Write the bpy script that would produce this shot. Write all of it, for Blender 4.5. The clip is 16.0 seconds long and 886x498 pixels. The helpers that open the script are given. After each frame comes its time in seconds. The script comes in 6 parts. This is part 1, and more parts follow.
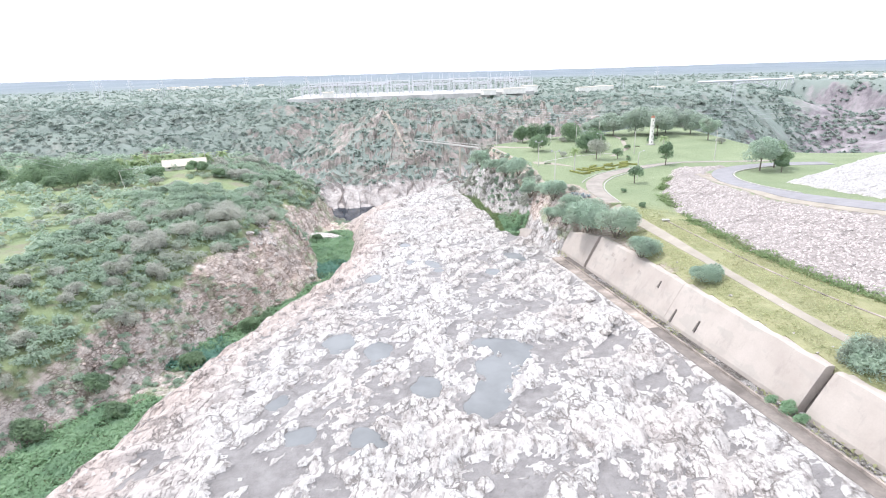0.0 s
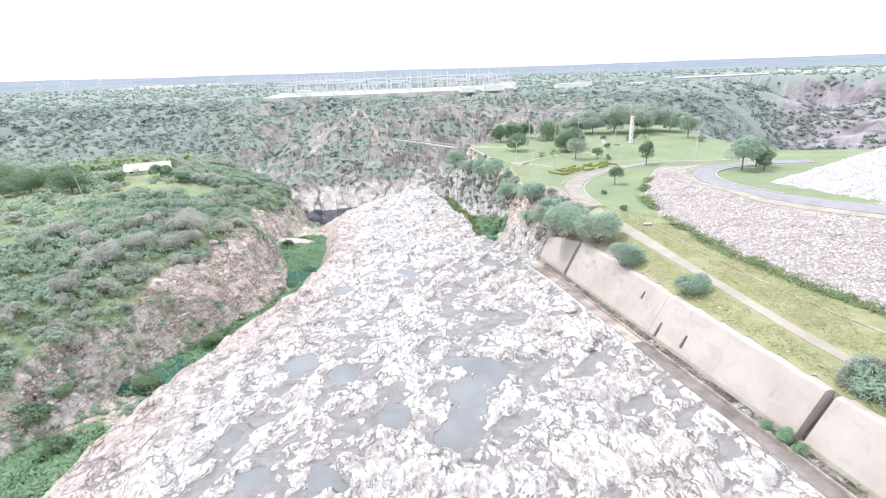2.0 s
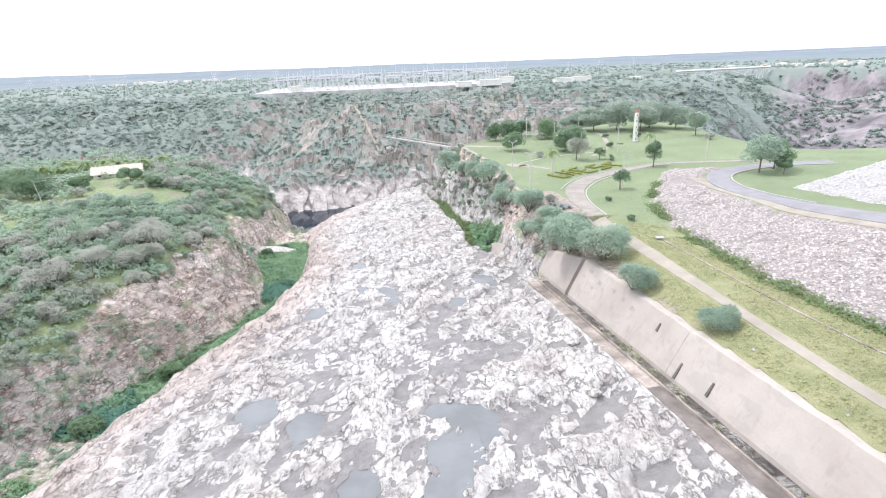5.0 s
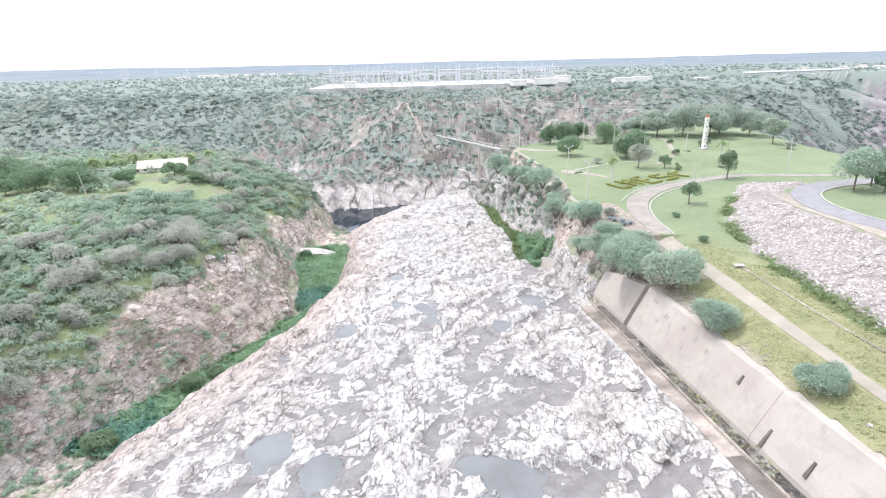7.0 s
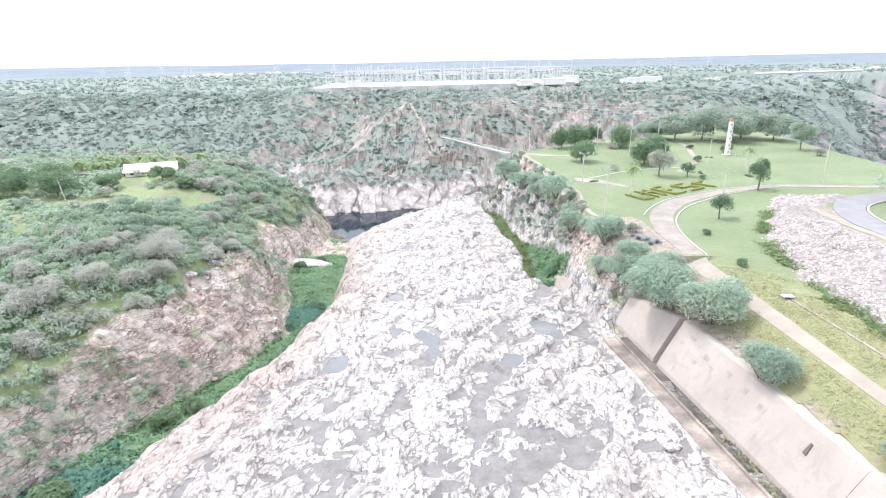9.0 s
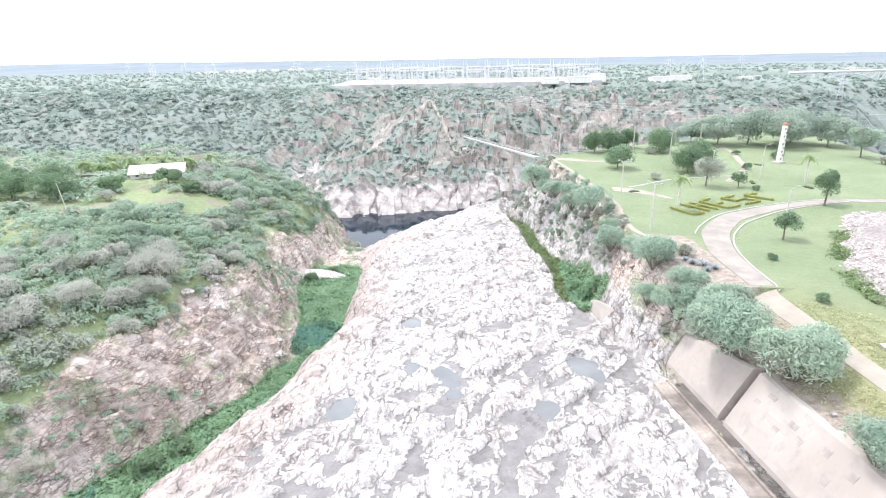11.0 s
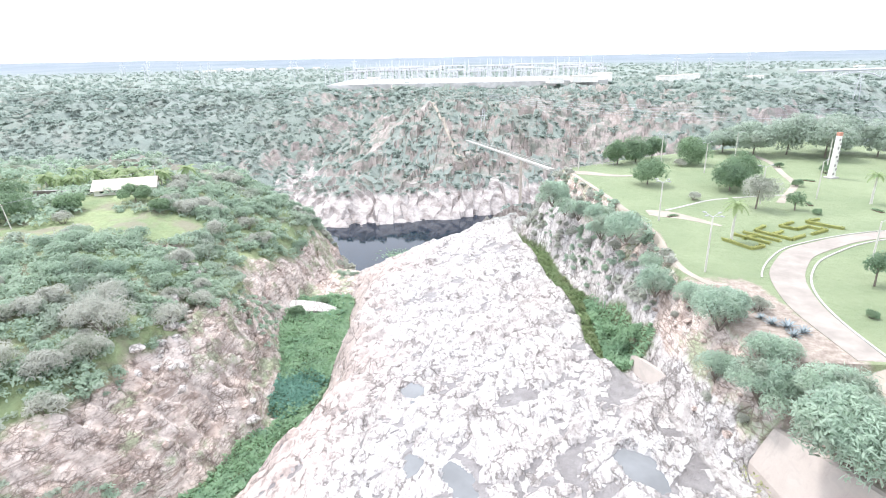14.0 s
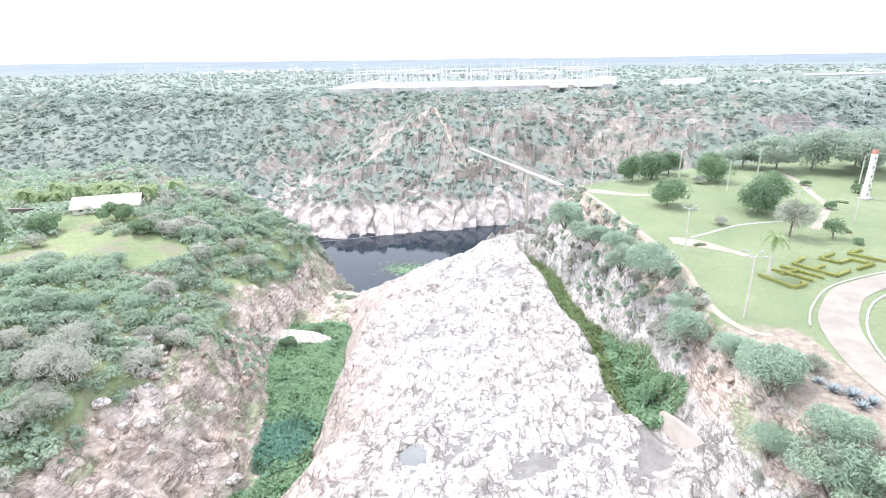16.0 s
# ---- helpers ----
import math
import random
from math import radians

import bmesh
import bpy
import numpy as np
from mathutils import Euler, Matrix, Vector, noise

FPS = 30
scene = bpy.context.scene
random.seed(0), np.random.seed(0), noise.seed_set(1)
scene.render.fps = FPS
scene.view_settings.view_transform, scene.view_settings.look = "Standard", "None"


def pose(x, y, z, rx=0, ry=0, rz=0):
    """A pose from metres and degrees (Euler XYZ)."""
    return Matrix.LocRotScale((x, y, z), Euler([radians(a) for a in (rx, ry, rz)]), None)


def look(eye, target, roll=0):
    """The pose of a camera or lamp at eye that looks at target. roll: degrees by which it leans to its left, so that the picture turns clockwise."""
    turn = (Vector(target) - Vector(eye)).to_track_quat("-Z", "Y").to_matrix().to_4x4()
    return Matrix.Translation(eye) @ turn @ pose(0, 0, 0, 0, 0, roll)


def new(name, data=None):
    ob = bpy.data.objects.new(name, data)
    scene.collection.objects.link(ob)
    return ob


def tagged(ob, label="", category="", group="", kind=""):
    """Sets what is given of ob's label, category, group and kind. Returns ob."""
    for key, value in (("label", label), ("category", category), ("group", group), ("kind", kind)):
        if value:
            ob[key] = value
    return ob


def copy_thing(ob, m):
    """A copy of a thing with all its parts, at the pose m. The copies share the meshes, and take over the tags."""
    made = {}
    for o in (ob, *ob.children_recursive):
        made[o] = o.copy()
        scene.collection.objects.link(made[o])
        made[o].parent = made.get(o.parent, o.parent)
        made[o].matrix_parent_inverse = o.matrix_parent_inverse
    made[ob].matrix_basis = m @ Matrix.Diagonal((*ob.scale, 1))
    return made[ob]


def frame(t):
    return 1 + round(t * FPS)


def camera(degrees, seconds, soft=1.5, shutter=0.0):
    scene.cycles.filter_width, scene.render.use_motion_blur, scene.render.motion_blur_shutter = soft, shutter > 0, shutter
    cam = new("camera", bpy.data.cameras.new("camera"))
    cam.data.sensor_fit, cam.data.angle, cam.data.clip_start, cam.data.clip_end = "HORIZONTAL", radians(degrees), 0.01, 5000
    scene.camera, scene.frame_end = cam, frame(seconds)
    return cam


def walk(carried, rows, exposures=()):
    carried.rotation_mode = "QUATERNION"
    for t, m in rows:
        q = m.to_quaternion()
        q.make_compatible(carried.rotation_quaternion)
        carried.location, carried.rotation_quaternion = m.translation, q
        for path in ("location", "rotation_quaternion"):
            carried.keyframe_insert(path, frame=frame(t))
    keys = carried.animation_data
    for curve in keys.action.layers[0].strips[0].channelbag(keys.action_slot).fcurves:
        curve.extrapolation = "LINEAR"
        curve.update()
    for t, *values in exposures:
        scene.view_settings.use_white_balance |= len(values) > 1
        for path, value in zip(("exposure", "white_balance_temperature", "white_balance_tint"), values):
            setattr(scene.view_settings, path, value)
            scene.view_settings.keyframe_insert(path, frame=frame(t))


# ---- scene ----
cam = camera(76.8, 16.0, soft=1.05)
METRES, EYE, TILT, LEAN, TURN = 100.0, 35.5, -17.6, 1.5, 0.0
ROWS = [
    (0.0, 0.0, 0.0, 0.0, -0.0, 0.0, -0.0),
    (0.5, 0.0042, 0.0146, 0.0059, -0.59, -0.01, 0.32),
    (1.0, 0.0106, 0.0337, 0.0132, -1.14, -0.09, 0.61),
    (1.5, 0.0161, 0.0508, 0.019, -1.5, -0.17, 0.76),
    (2.0, 0.0226, 0.0726, 0.0262, -1.8, -0.28, 0.89),
    (2.5, 0.0283, 0.0929, 0.0329, -2.01, -0.39, 0.98),
    (3.0, 0.0345, 0.1171, 0.04, -2.23, -0.55, 1.13),
    (3.5, 0.0405, 0.1412, 0.0473, -2.33, -0.65, 1.24),
    (4.0, 0.0465, 0.169, 0.0558, -2.38, -0.71, 1.32),
    (6.5, 0.0642, 0.3063, 0.0988, 1.19, -0.96, -0.28),
    (7.0, 0.0652, 0.3372, 0.1079, 2.96, -1.05, -1.13),
    (7.5, 0.0659, 0.3673, 0.1167, 4.0, -1.1, -1.61),
    (8.0, 0.0643, 0.4012, 0.1269, 3.98, -1.12, -1.65),
    (8.5, 0.0622, 0.4313, 0.1365, 3.8, -1.12, -1.66),
    (9.0, 0.0586, 0.4658, 0.1468, 3.42, -1.12, -1.52),
    (11.5, 0.0351, 0.643, 0.1998, 5.66, -1.5, -2.46),
    (12.0, 0.0283, 0.6814, 0.2121, 5.62, -1.54, -2.41),
    (12.5, 0.0225, 0.7148, 0.2235, 5.56, -1.56, -2.35),
    (13.0, 0.0163, 0.7512, 0.2361, 5.51, -1.56, -2.36),
    (13.5, 0.0107, 0.7845, 0.2486, 5.46, -1.59, -2.33),
    (14.0, 0.0045, 0.8206, 0.2631, 5.43, -1.61, -2.31),
    (14.5, -0.0009, 0.8513, 0.276, 5.41, -1.63, -2.33),
    (15.0, -0.0062, 0.8835, 0.2907, 5.41, -1.59, -2.34),
    (15.5, -0.0102, 0.9091, 0.3043, 5.45, -1.54, -2.41),
    (16.0, -0.0148, 0.931, 0.3205, 5.52, -1.47, -2.47),
]
walk(cam, [(t, pose(0, 0, EYE, TILT, LEAN, TURN) @ pose(METRES * x, METRES * y, METRES * z, 90 + pitch, roll, yaw)) for t, x, y, z, yaw, pitch, roll in ROWS],
     exposures=[(0.0, 0.73), (2.0, 0.76), (4.0, 0.63), (6.5, 0.67), (9.0, 0.87), (11.5, 0.97), (16.0, 1.04)])

# ---- world, sun, exposure ----
world = bpy.data.worlds.new("overcast_sky")
scene.world = world
world.use_nodes = True
wn = world.node_tree
wn.nodes.clear()
w_out = wn.nodes.new("ShaderNodeOutputWorld")
w_bg = wn.nodes.new("ShaderNodeBackground")
w_sky = wn.nodes.new("ShaderNodeTexSky")
w_sky.sky_type = "NISHITA"
w_sky.sun_disc = False
w_sky.sun_elevation = radians(58)
w_sky.sun_rotation = radians(-57)
w_sky.dust_density = 3.0
w_mix = wn.nodes.new("ShaderNodeMix")
w_mix.data_type = "RGBA"
w_mix.inputs[0].default_value = 0.92
w_mix.inputs[7].default_value = (8.5, 9.0, 10.1, 1)
w_bg.inputs[1].default_value = 0.13
wn.links.new(w_sky.outputs[0], w_mix.inputs[6])
wn.links.new(w_mix.outputs[2], w_bg.inputs[0])
wn.links.new(w_bg.outputs[0], w_out.inputs[0])

sun_data = bpy.data.lights.new("sun", "SUN")
sun_data.energy, sun_data.angle, sun_data.color = 1.7, radians(10), (1.0, 0.98, 0.965)
sun = new("sun", sun_data)
sun.matrix_world = look((0, 0, 200), (85, -55, 0))


# ---- materials ----
def material(name, rough=0.85):
    m = bpy.data.materials.new(name)
    m.use_nodes = True
    b = m.node_tree.nodes["Principled BSDF"]
    b.inputs["Roughness"].default_value = rough
    return m, m.node_tree, b


def mixed(nt, fac, a, b, blend="MIX"):
    """A colour mix; a and b are colours or sockets, fac a number or a socket."""
    n = nt.nodes.new("ShaderNodeMix")
    n.data_type, n.blend_type = "RGBA", blend
    for i, v in ((0, fac), (6, a), (7, b)):
        if isinstance(v, (int, float)):
            n.inputs[i].default_value = v
        elif isinstance(v, tuple):
            n.inputs[i].default_value = (*v, 1)
        else:
            nt.links.new(v, n.inputs[i])
    return n.outputs[2]


def noisy(nt, scale, detail=4.0, rough=0.6, low=0.35, high=0.65, stretch=(1, 1, 1), turn=(0, 0, 0)):
    """Noise in metres, spread to 0..1."""
    g = nt.nodes.new("ShaderNodeNewGeometry")
    mp = nt.nodes.new("ShaderNodeMapping")
    mp.inputs["Scale"].default_value = stretch
    mp.inputs["Rotation"].default_value = turn
    n = nt.nodes.new("ShaderNodeTexNoise")
    n.inputs["Scale"].default_value, n.inputs["Detail"].default_value, n.inputs["Roughness"].default_value = scale, detail, rough
    r = nt.nodes.new("ShaderNodeMapRange")
    r.inputs[1].default_value, r.inputs[2].default_value = low, high
    nt.links.new(g.outputs["Position"], mp.inputs[0])
    nt.links.new(mp.outputs[0], n.inputs["Vector"])
    nt.links.new(n.outputs[0], r.inputs[0])
    return r.outputs[0]


def bumped(nt, bsdf, height, strength, distance):
    b = nt.nodes.new("ShaderNodeBump")
    b.inputs["Strength"].default_value, b.inputs["Distance"].default_value = strength, distance
    nt.links.new(height, b.inputs["Height"])
    nt.links.new(b.outputs[0], bsdf.inputs["Normal"])


def maths(nt, op, a, b, clamp=False):
    n = nt.nodes.new("ShaderNodeMath")
    n.operation, n.use_clamp = op, clamp
    for i, v in ((0, a), (1, b)):
        if isinstance(v, (int, float)):
            n.inputs[i].default_value = v
        else:
            nt.links.new(v, n.inputs[i])
    return n.outputs[0]


def crackle(nt, scale, stretch, turn, warp=0.8, width=0.05):
    """Angular blocks: the joints between them (1 on the joint) and a random shade for each."""
    g = nt.nodes.new("ShaderNodeNewGeometry")
    mp = nt.nodes.new("ShaderNodeMapping")
    mp.inputs["Scale"].default_value, mp.inputs["Rotation"].default_value = stretch, turn
    wn_ = nt.nodes.new("ShaderNodeTexNoise")
    wn_.inputs["Scale"].default_value, wn_.inputs["Detail"].default_value, wn_.inputs["Roughness"].default_value = scale * 1.6, 5, 0.65
    nt.links.new(g.outputs["Position"], mp.inputs[0])
    nt.links.new(g.outputs["Position"], wn_.inputs["Vector"])
    v = nt.nodes.new("ShaderNodeVectorMath")
    v.operation = "MULTIPLY_ADD"
    v.inputs[1].default_value = (warp / scale,) * 3
    nt.links.new(wn_.outputs["Color"], v.inputs[0])
    nt.links.new(mp.outputs[0], v.inputs[2])
    edge = nt.nodes.new("ShaderNodeTexVoronoi")
    edge.feature = "DISTANCE_TO_EDGE"
    cell = nt.nodes.new("ShaderNodeTexVoronoi")
    for n in (edge, cell):
        n.inputs["Scale"].default_value = scale
        nt.links.new(v.outputs[0], n.inputs["Vector"])
    r = nt.nodes.new("ShaderNodeMapRange")
    r.inputs[1].default_value, r.inputs[2].default_value, r.inputs[3].default_value, r.inputs[4].default_value = width * 0.25, width, 1.0, 0.0
    nt.links.new(edge.outputs["Distance"], r.inputs[0])
    sep = nt.nodes.new("ShaderNodeSeparateColor")
    nt.links.new(cell.outputs["Color"], sep.inputs[0])
    return r.outputs[0], sep.outputs[0]


def plain(name, colour, rough=0.8, vary=0.25, scale=0.6, bump=0.3, fine=6.0, metal=0.0):
    """A surface of one colour with stains at one scale and grain at another."""
    m, nt, b = material(name, rough)
    dark = tuple(c * (1 - vary) for c in colour)
    light = tuple(min(1, c * (1 + vary)) for c in colour)
    c1 = mixed(nt, noisy(nt, scale, 5), dark, light)
    c2 = mixed(nt, maths(nt, "MULTIPLY", noisy(nt, fine, 3), 0.35), c1, dark)
    nt.links.new(c2, b.inputs["Base Color"])
    b.inputs["Metallic"].default_value = metal
    bumped(nt, b, noisy(nt, fine, 4, 0.65, 0.2, 0.8), bump, 0.05)
    return m


def leaf_material(name, dark, light, patch=0.12, dry=(0.2, 0.18, 0.15), dry_part=0.15):
    """Leaves that let some light through, in shades that change from place to place."""
    m, nt, b = material(name, 0.6)
    g = nt.nodes.new("ShaderNodeNewGeometry")
    o = nt.nodes.new("ShaderNodeObjectInfo")
    c1 = mixed(nt, noisy(nt, patch, 3, 0.6, 0.3, 0.7), dark, light)
    c2 = mixed(nt, maths(nt, "MULTIPLY", g.outputs["Random Per Island"], 0.5), c1, tuple(x * 0.85 for x in dark))
    c3 = mixed(nt, maths(nt, "MULTIPLY", o.outputs["Random"], 0.5), c2, light)
    c4 = mixed(nt, maths(nt, "MULTIPLY", noisy(nt, patch * 0.6 + 0.02, 3, 0.6, 0.52, 0.7, turn=(0, 0, 1)), dry_part * 4, True), c3, dry)
    nt.links.new(c4, b.inputs["Base Color"])
    b.inputs["Specular IOR Level"].default_value = 0.25
    thin = nt.nodes.new("ShaderNodeBsdfTranslucent")
    both = nt.nodes.new("ShaderNodeMixShader")
    both.inputs[0].default_value = 0.48
    nt.links.new(c4, thin.inputs[0])
    nt.links.new(b.outputs[0], both.inputs[1])
    nt.links.new(thin.outputs[0], both.inputs[2])
    nt.links.new(both.outputs[0], nt.nodes["Material Output"].inputs[0])
    return m


LEAF_SCRUB = leaf_material("scrub_leaves", (0.3, 0.4, 0.31), (0.45, 0.55, 0.425), 0.06, (0.44, 0.42, 0.39), 0.14)
LEAF_GREY = leaf_material("dry_twigs", (0.44, 0.45, 0.4), (0.575, 0.58, 0.52), 0.2, (0.3, 0.34, 0.26), 0.22)
LEAF_MESQUITE = leaf_material("feathery_leaves", (0.33, 0.44, 0.355), (0.5, 0.6, 0.475), 0.3)
LEAF_DARK = leaf_material("dark_tree_leaves", (0.16, 0.245, 0.16), (0.29, 0.4, 0.24), 0.3, dry_part=0.02)
LEAF_FRESH = leaf_material("fresh_weed_leaves", (0.24, 0.385, 0.24), (0.38, 0.53, 0.34), 0.15, (0.17, 0.3, 0.21), 0.1)
LEAF_TEAL = leaf_material("dark_weed_leaves", (0.17, 0.33, 0.27), (0.23, 0.41, 0.32), 0.15, dry_part=0.0)
# leaves of the far scrub, with the haze mixed into their greyed, bluish green
LEAF_FAR_HAZY = leaf_material("hazy_far_scrub_leaves", (0.27, 0.345, 0.31), (0.395, 0.45, 0.4), 0.012, (0.4, 0.375, 0.34), 0.12)
LEAF_PALE = leaf_material("pale_grey_green_leaves", (0.33, 0.41, 0.34), (0.46, 0.53, 0.44), 0.2, (0.42, 0.42, 0.38), 0.1)
LEAF_PALM = leaf_material("palm_leaves", (0.23, 0.33, 0.17), (0.44, 0.51, 0.29), 0.3, dry_part=0.05)
LEAF_HEDGE = leaf_material("yellow_hedge_leaves", (0.35, 0.38, 0.14), (0.5, 0.5, 0.2), 0.5, dry_part=0.0)
GRASS_BLADE = leaf_material("grass_blades", (0.37, 0.4, 0.22), (0.5, 0.5, 0.3), 0.1, (0.42, 0.39, 0.27), 0.15)
REED = leaf_material("reed_leaves", (0.2, 0.29, 0.14), (0.31, 0.39, 0.2), 0.15, (0.36, 0.34, 0.2), 0.1)
BARK = plain("grey_bark", (0.2, 0.17, 0.14), 0.9, 0.3, 1.5, 0.5, 9)
CONCRETE = plain("old_concrete", (0.5, 0.44, 0.39), 0.85, 0.2, 0.12, 0.2, 2.5)
CONCRETE_DULL = plain("dull_apron_concrete", (0.36, 0.305, 0.27), 0.85, 0.5, 0.2, 0.3, 2.5)
CONCRETE_GREY = plain("damp_concrete", (0.15, 0.13, 0.118), 0.7, 0.35, 0.25, 0.3, 3)
KERB = plain("white_kerb", (0.43, 0.415, 0.39), 0.8, 0.15, 1.2, 0.2, 6)
ASPHALT = plain("pale_worn_asphalt", (0.27, 0.26, 0.275), 0.85, 0.12, 0.3, 0.25, 10)
ROAD = plain("pale_packed_earth_road", (0.35, 0.31, 0.262), 0.9, 0.14, 0.25, 0.35, 4)
LANE_PAVING = plain("worn_lane_paving", (0.315, 0.28, 0.25), 0.9, 0.18, 0.25, 0.35, 4)
STEEL = plain("galvanised_steel", (0.45, 0.45, 0.47), 0.5, 0.15, 2, 0.1, 8, 0.4)
PALE_POLE = plain("pale_concrete_pole", (0.55, 0.53, 0.48), 0.8, 0.12, 1.5, 0.15, 8)
WHITE_WALL = plain("whitewashed_wall", (0.75, 0.73, 0.69), 0.8, 0.1, 0.4, 0.15, 4)
ROOF = plain("pale_fibre_cement_roof", (0.5, 0.455, 0.39), 0.85, 0.18, 0.8, 0.3, 4)


# ---- the lie of the land ----
def sm(x, a, b):
    t = np.clip((x - a) / (b - a), 0, 1)
    return t * t * (3 - 2 * t)


def hash2(ix, iy, seed):
    h = (ix.astype(np.int64) * 374761393 + iy.astype(np.int64) * 668265263 + seed * 974634777) & 0x7FFFFFFF
    h = ((h ^ (h >> 13)) * 1274126177) & 0x7FFFFFFF
    return ((h ^ (h >> 16)) & 0xFFFF) / 65535.0


def value_noise(x, y, seed=0):
    ix, iy = np.floor(x), np.floor(y)
    fx, fy = x - ix, y - iy
    fx, fy = fx * fx * (3 - 2 * fx), fy * fy * (3 - 2 * fy)
    a, b = hash2(ix, iy, seed), hash2(ix + 1, iy, seed)
    c, d = hash2(ix, iy + 1, seed), hash2(ix + 1, iy + 1, seed)
    return (a + (b - a) * fx) * (1 - fy) + (c + (d - c) * fx) * fy


def fbm(x, y, scale, octaves=4, seed=0, gain=0.5):
    """Layered noise about 0, between -1 and 1; scale is the size of its largest lumps in metres."""
    total, amp, norm = 0, 1.0, 0
    for i in range(octaves):
        total = total + amp * (value_noise(x / scale + 17.3 * i, y / scale - 9.1 * i, seed + i) * 2 - 1)
        norm += amp
        amp, scale = amp * gain, scale * 0.5
    return total / norm


def ridged(x, y, scale, octaves=4, seed=0):
    total, amp, norm = 0, 1.0, 0
    for i in range(octaves):
        total = total + amp * (1 - np.abs(value_noise(x / scale + 5.7 * i, y / scale + 3.3 * i, seed + i) * 2 - 1))
        norm += amp
        amp, scale = amp * 0.5, scale * 0.5
    return total / norm


def cells(x, y, scale, seed=0):
    """Blocky rock: the height of the nearest of scattered blocks, each with a tilt of its own, and the way to its joint."""
    x, y = x / scale, y / scale
    ix, iy = np.floor(x), np.floor(y)
    d1, d2, h = np.full(x.shape, 9.0), np.full(x.shape, 9.0), np.zeros(x.shape)
    for ox in (-1, 0, 1):
        for oy in (-1, 0, 1):
            cx, cy = ix + ox, iy + oy
            px, py = cx + hash2(cx, cy, seed), cy + hash2(cx, cy, seed + 1)
            d = np.hypot(x - px, y - py)
            hh = hash2(cx, cy, seed + 2) - 0.5 + (x - px) * (hash2(cx, cy, seed + 3) - 0.5) * 1.2 + (y - py) * (hash2(cx, cy, seed + 4) - 0.5) * 1.2
            near = d < d1
            d2 = np.where(near, d1, np.minimum(d2, d))
            h, d1 = np.where(near, hh, h), np.where(near, d, d1)
    return h, d2 - d1


Y_ST = [30, 70, 100, 130, 150, 170, 190, 205, 220, 245]
RIM_X = [-56, -49, -42, -34, -29, -27, -33, -37, -36, -29]
GULLY_R = [-64, -59, -53, -45, -39, -33, -34, -38, -41, -44]
GULLY_L = [-84, -79, -67, -56.5, -46.5, -41.5, -46, -53, -54, -53]
GULLY_Z = [-24, -25, -26, -27, -27, -28.5, -27, -27, -28, -29]
EDGE_Y = [30, 147, 160, 175, 182, 198, 225, 248, 275, 300]
EDGE_X = [53, 34.5, 33, 31, 31, 32, 27, 21, 18, 30]
TOE_Y = [40, 70, 90, 110, 140, 160, 185, 200]
TOE_X = [92, 76, 67, 62, 59.5, 63, 76, 90]
WALL_Y0, WALL_Y1 = 30.0, 146.0
LAKE_Z = -60.0


def wall_top(y):
    return 37.3 + 0.16 * (129.4 - y), -3.5 + 0.028 * (129.4 - y)


def wall_base(y):
    return 33.6 + 0.17 * (129.4 - y), -11.3 + 0.049 * (129.4 - y)


def lawn(x, y):
    z = np.interp(y, [40, 110, 150, 180, 240, 300], [-1.6, -0.9, -0.2, 0.4, 2.4, 3.2])
    return z + 2.4 * sm(x, 58, 84) * sm(y, 130, 165) * (1 - sm(y, 190, 215))


def plateau(x, y):
    z = np.interp(y, [30, 80, 130, 160, 190, 230, 270, 300, 345], [-10.2, -11.3, -12.6, -13.2, -15.3, -16.8, -18.2, -20.5, -34])
    return z - 0.025 * np.clip(20 - x, 0, 60) + 0.9 * sm(x, 24, 40) * (1 - sm(y, 60, 150))


def far_land(x, y):
    """The slopes beyond the gorge, the plain and the far hills."""
    edge = 575 + 45 * fbm(x, y * 0 + 7, 160, 3, 31) + 0.12 * np.clip(-x, 0, 400) - 40 * sm(x, 60, 260)
    foot = np.interp(x, [-400, -120, -60, 0, 60, 200], [350, 396, 410, 432, 455, 420])
    t = np.clip((y - foot) / np.maximum(edge - foot, 30), -1, 1.5)
    up = np.where(t < 0.16, -60 + np.clip(t, -1, 1) / 0.16 * 15, -45 + 45 * sm(t, 0.16, 1.08) ** 0.9)
    up = up - 16 * np.exp(-((x + 150 - 0.25 * (y - 450)) / 36) ** 2) * sm(t, 0.05, 0.5) * (1 - sm(t, 1.0, 1.4))
    up = up + 9 * (ridged(x, y, 75, 4, 44) - 0.55) * sm(t, 0.02, 0.3) * (1 - sm(t, 1.0, 1.4))
    up = up + 2.5 * fbm(x, y, 140, 3, 52) * sm(t, 0.9, 1.4)
    # the broad canyon away to one side
    u = x * 0.83 - y * 0.56
    v = x * 0.56 + y * 0.83
    can = sm(u, -150, 20) * (1 - sm(v, 760, 1230)) * sm(v, 320, 420)
    up = up * (1 - can) + can * -85
    wallside = can * (1 - can) * 4 + 0.25 * can * sm(v, 740, 800)
    up = up + wallside * (26 * (ridged(x, y, 110, 5, 77) - 0.6) + 9 * fbm(x, y, 35, 3, 78))
    s, c = (x - 600) * 0.92 + (y - 1150) * 0.38, (y - 1150) * 0.92 - (x - 600) * 0.38
    up = up - 75 * (1 - sm(np.abs(s), 75, 135)) * (1 - sm(np.abs(c), 220, 330)) * (1 - can)
    r = np.hypot(x, y)
    up = up + 34 * sm(r, 2600, 4800) + 14 * fbm(x, y, 900, 3, 61) * sm(r, 1500, 3500)
    return up


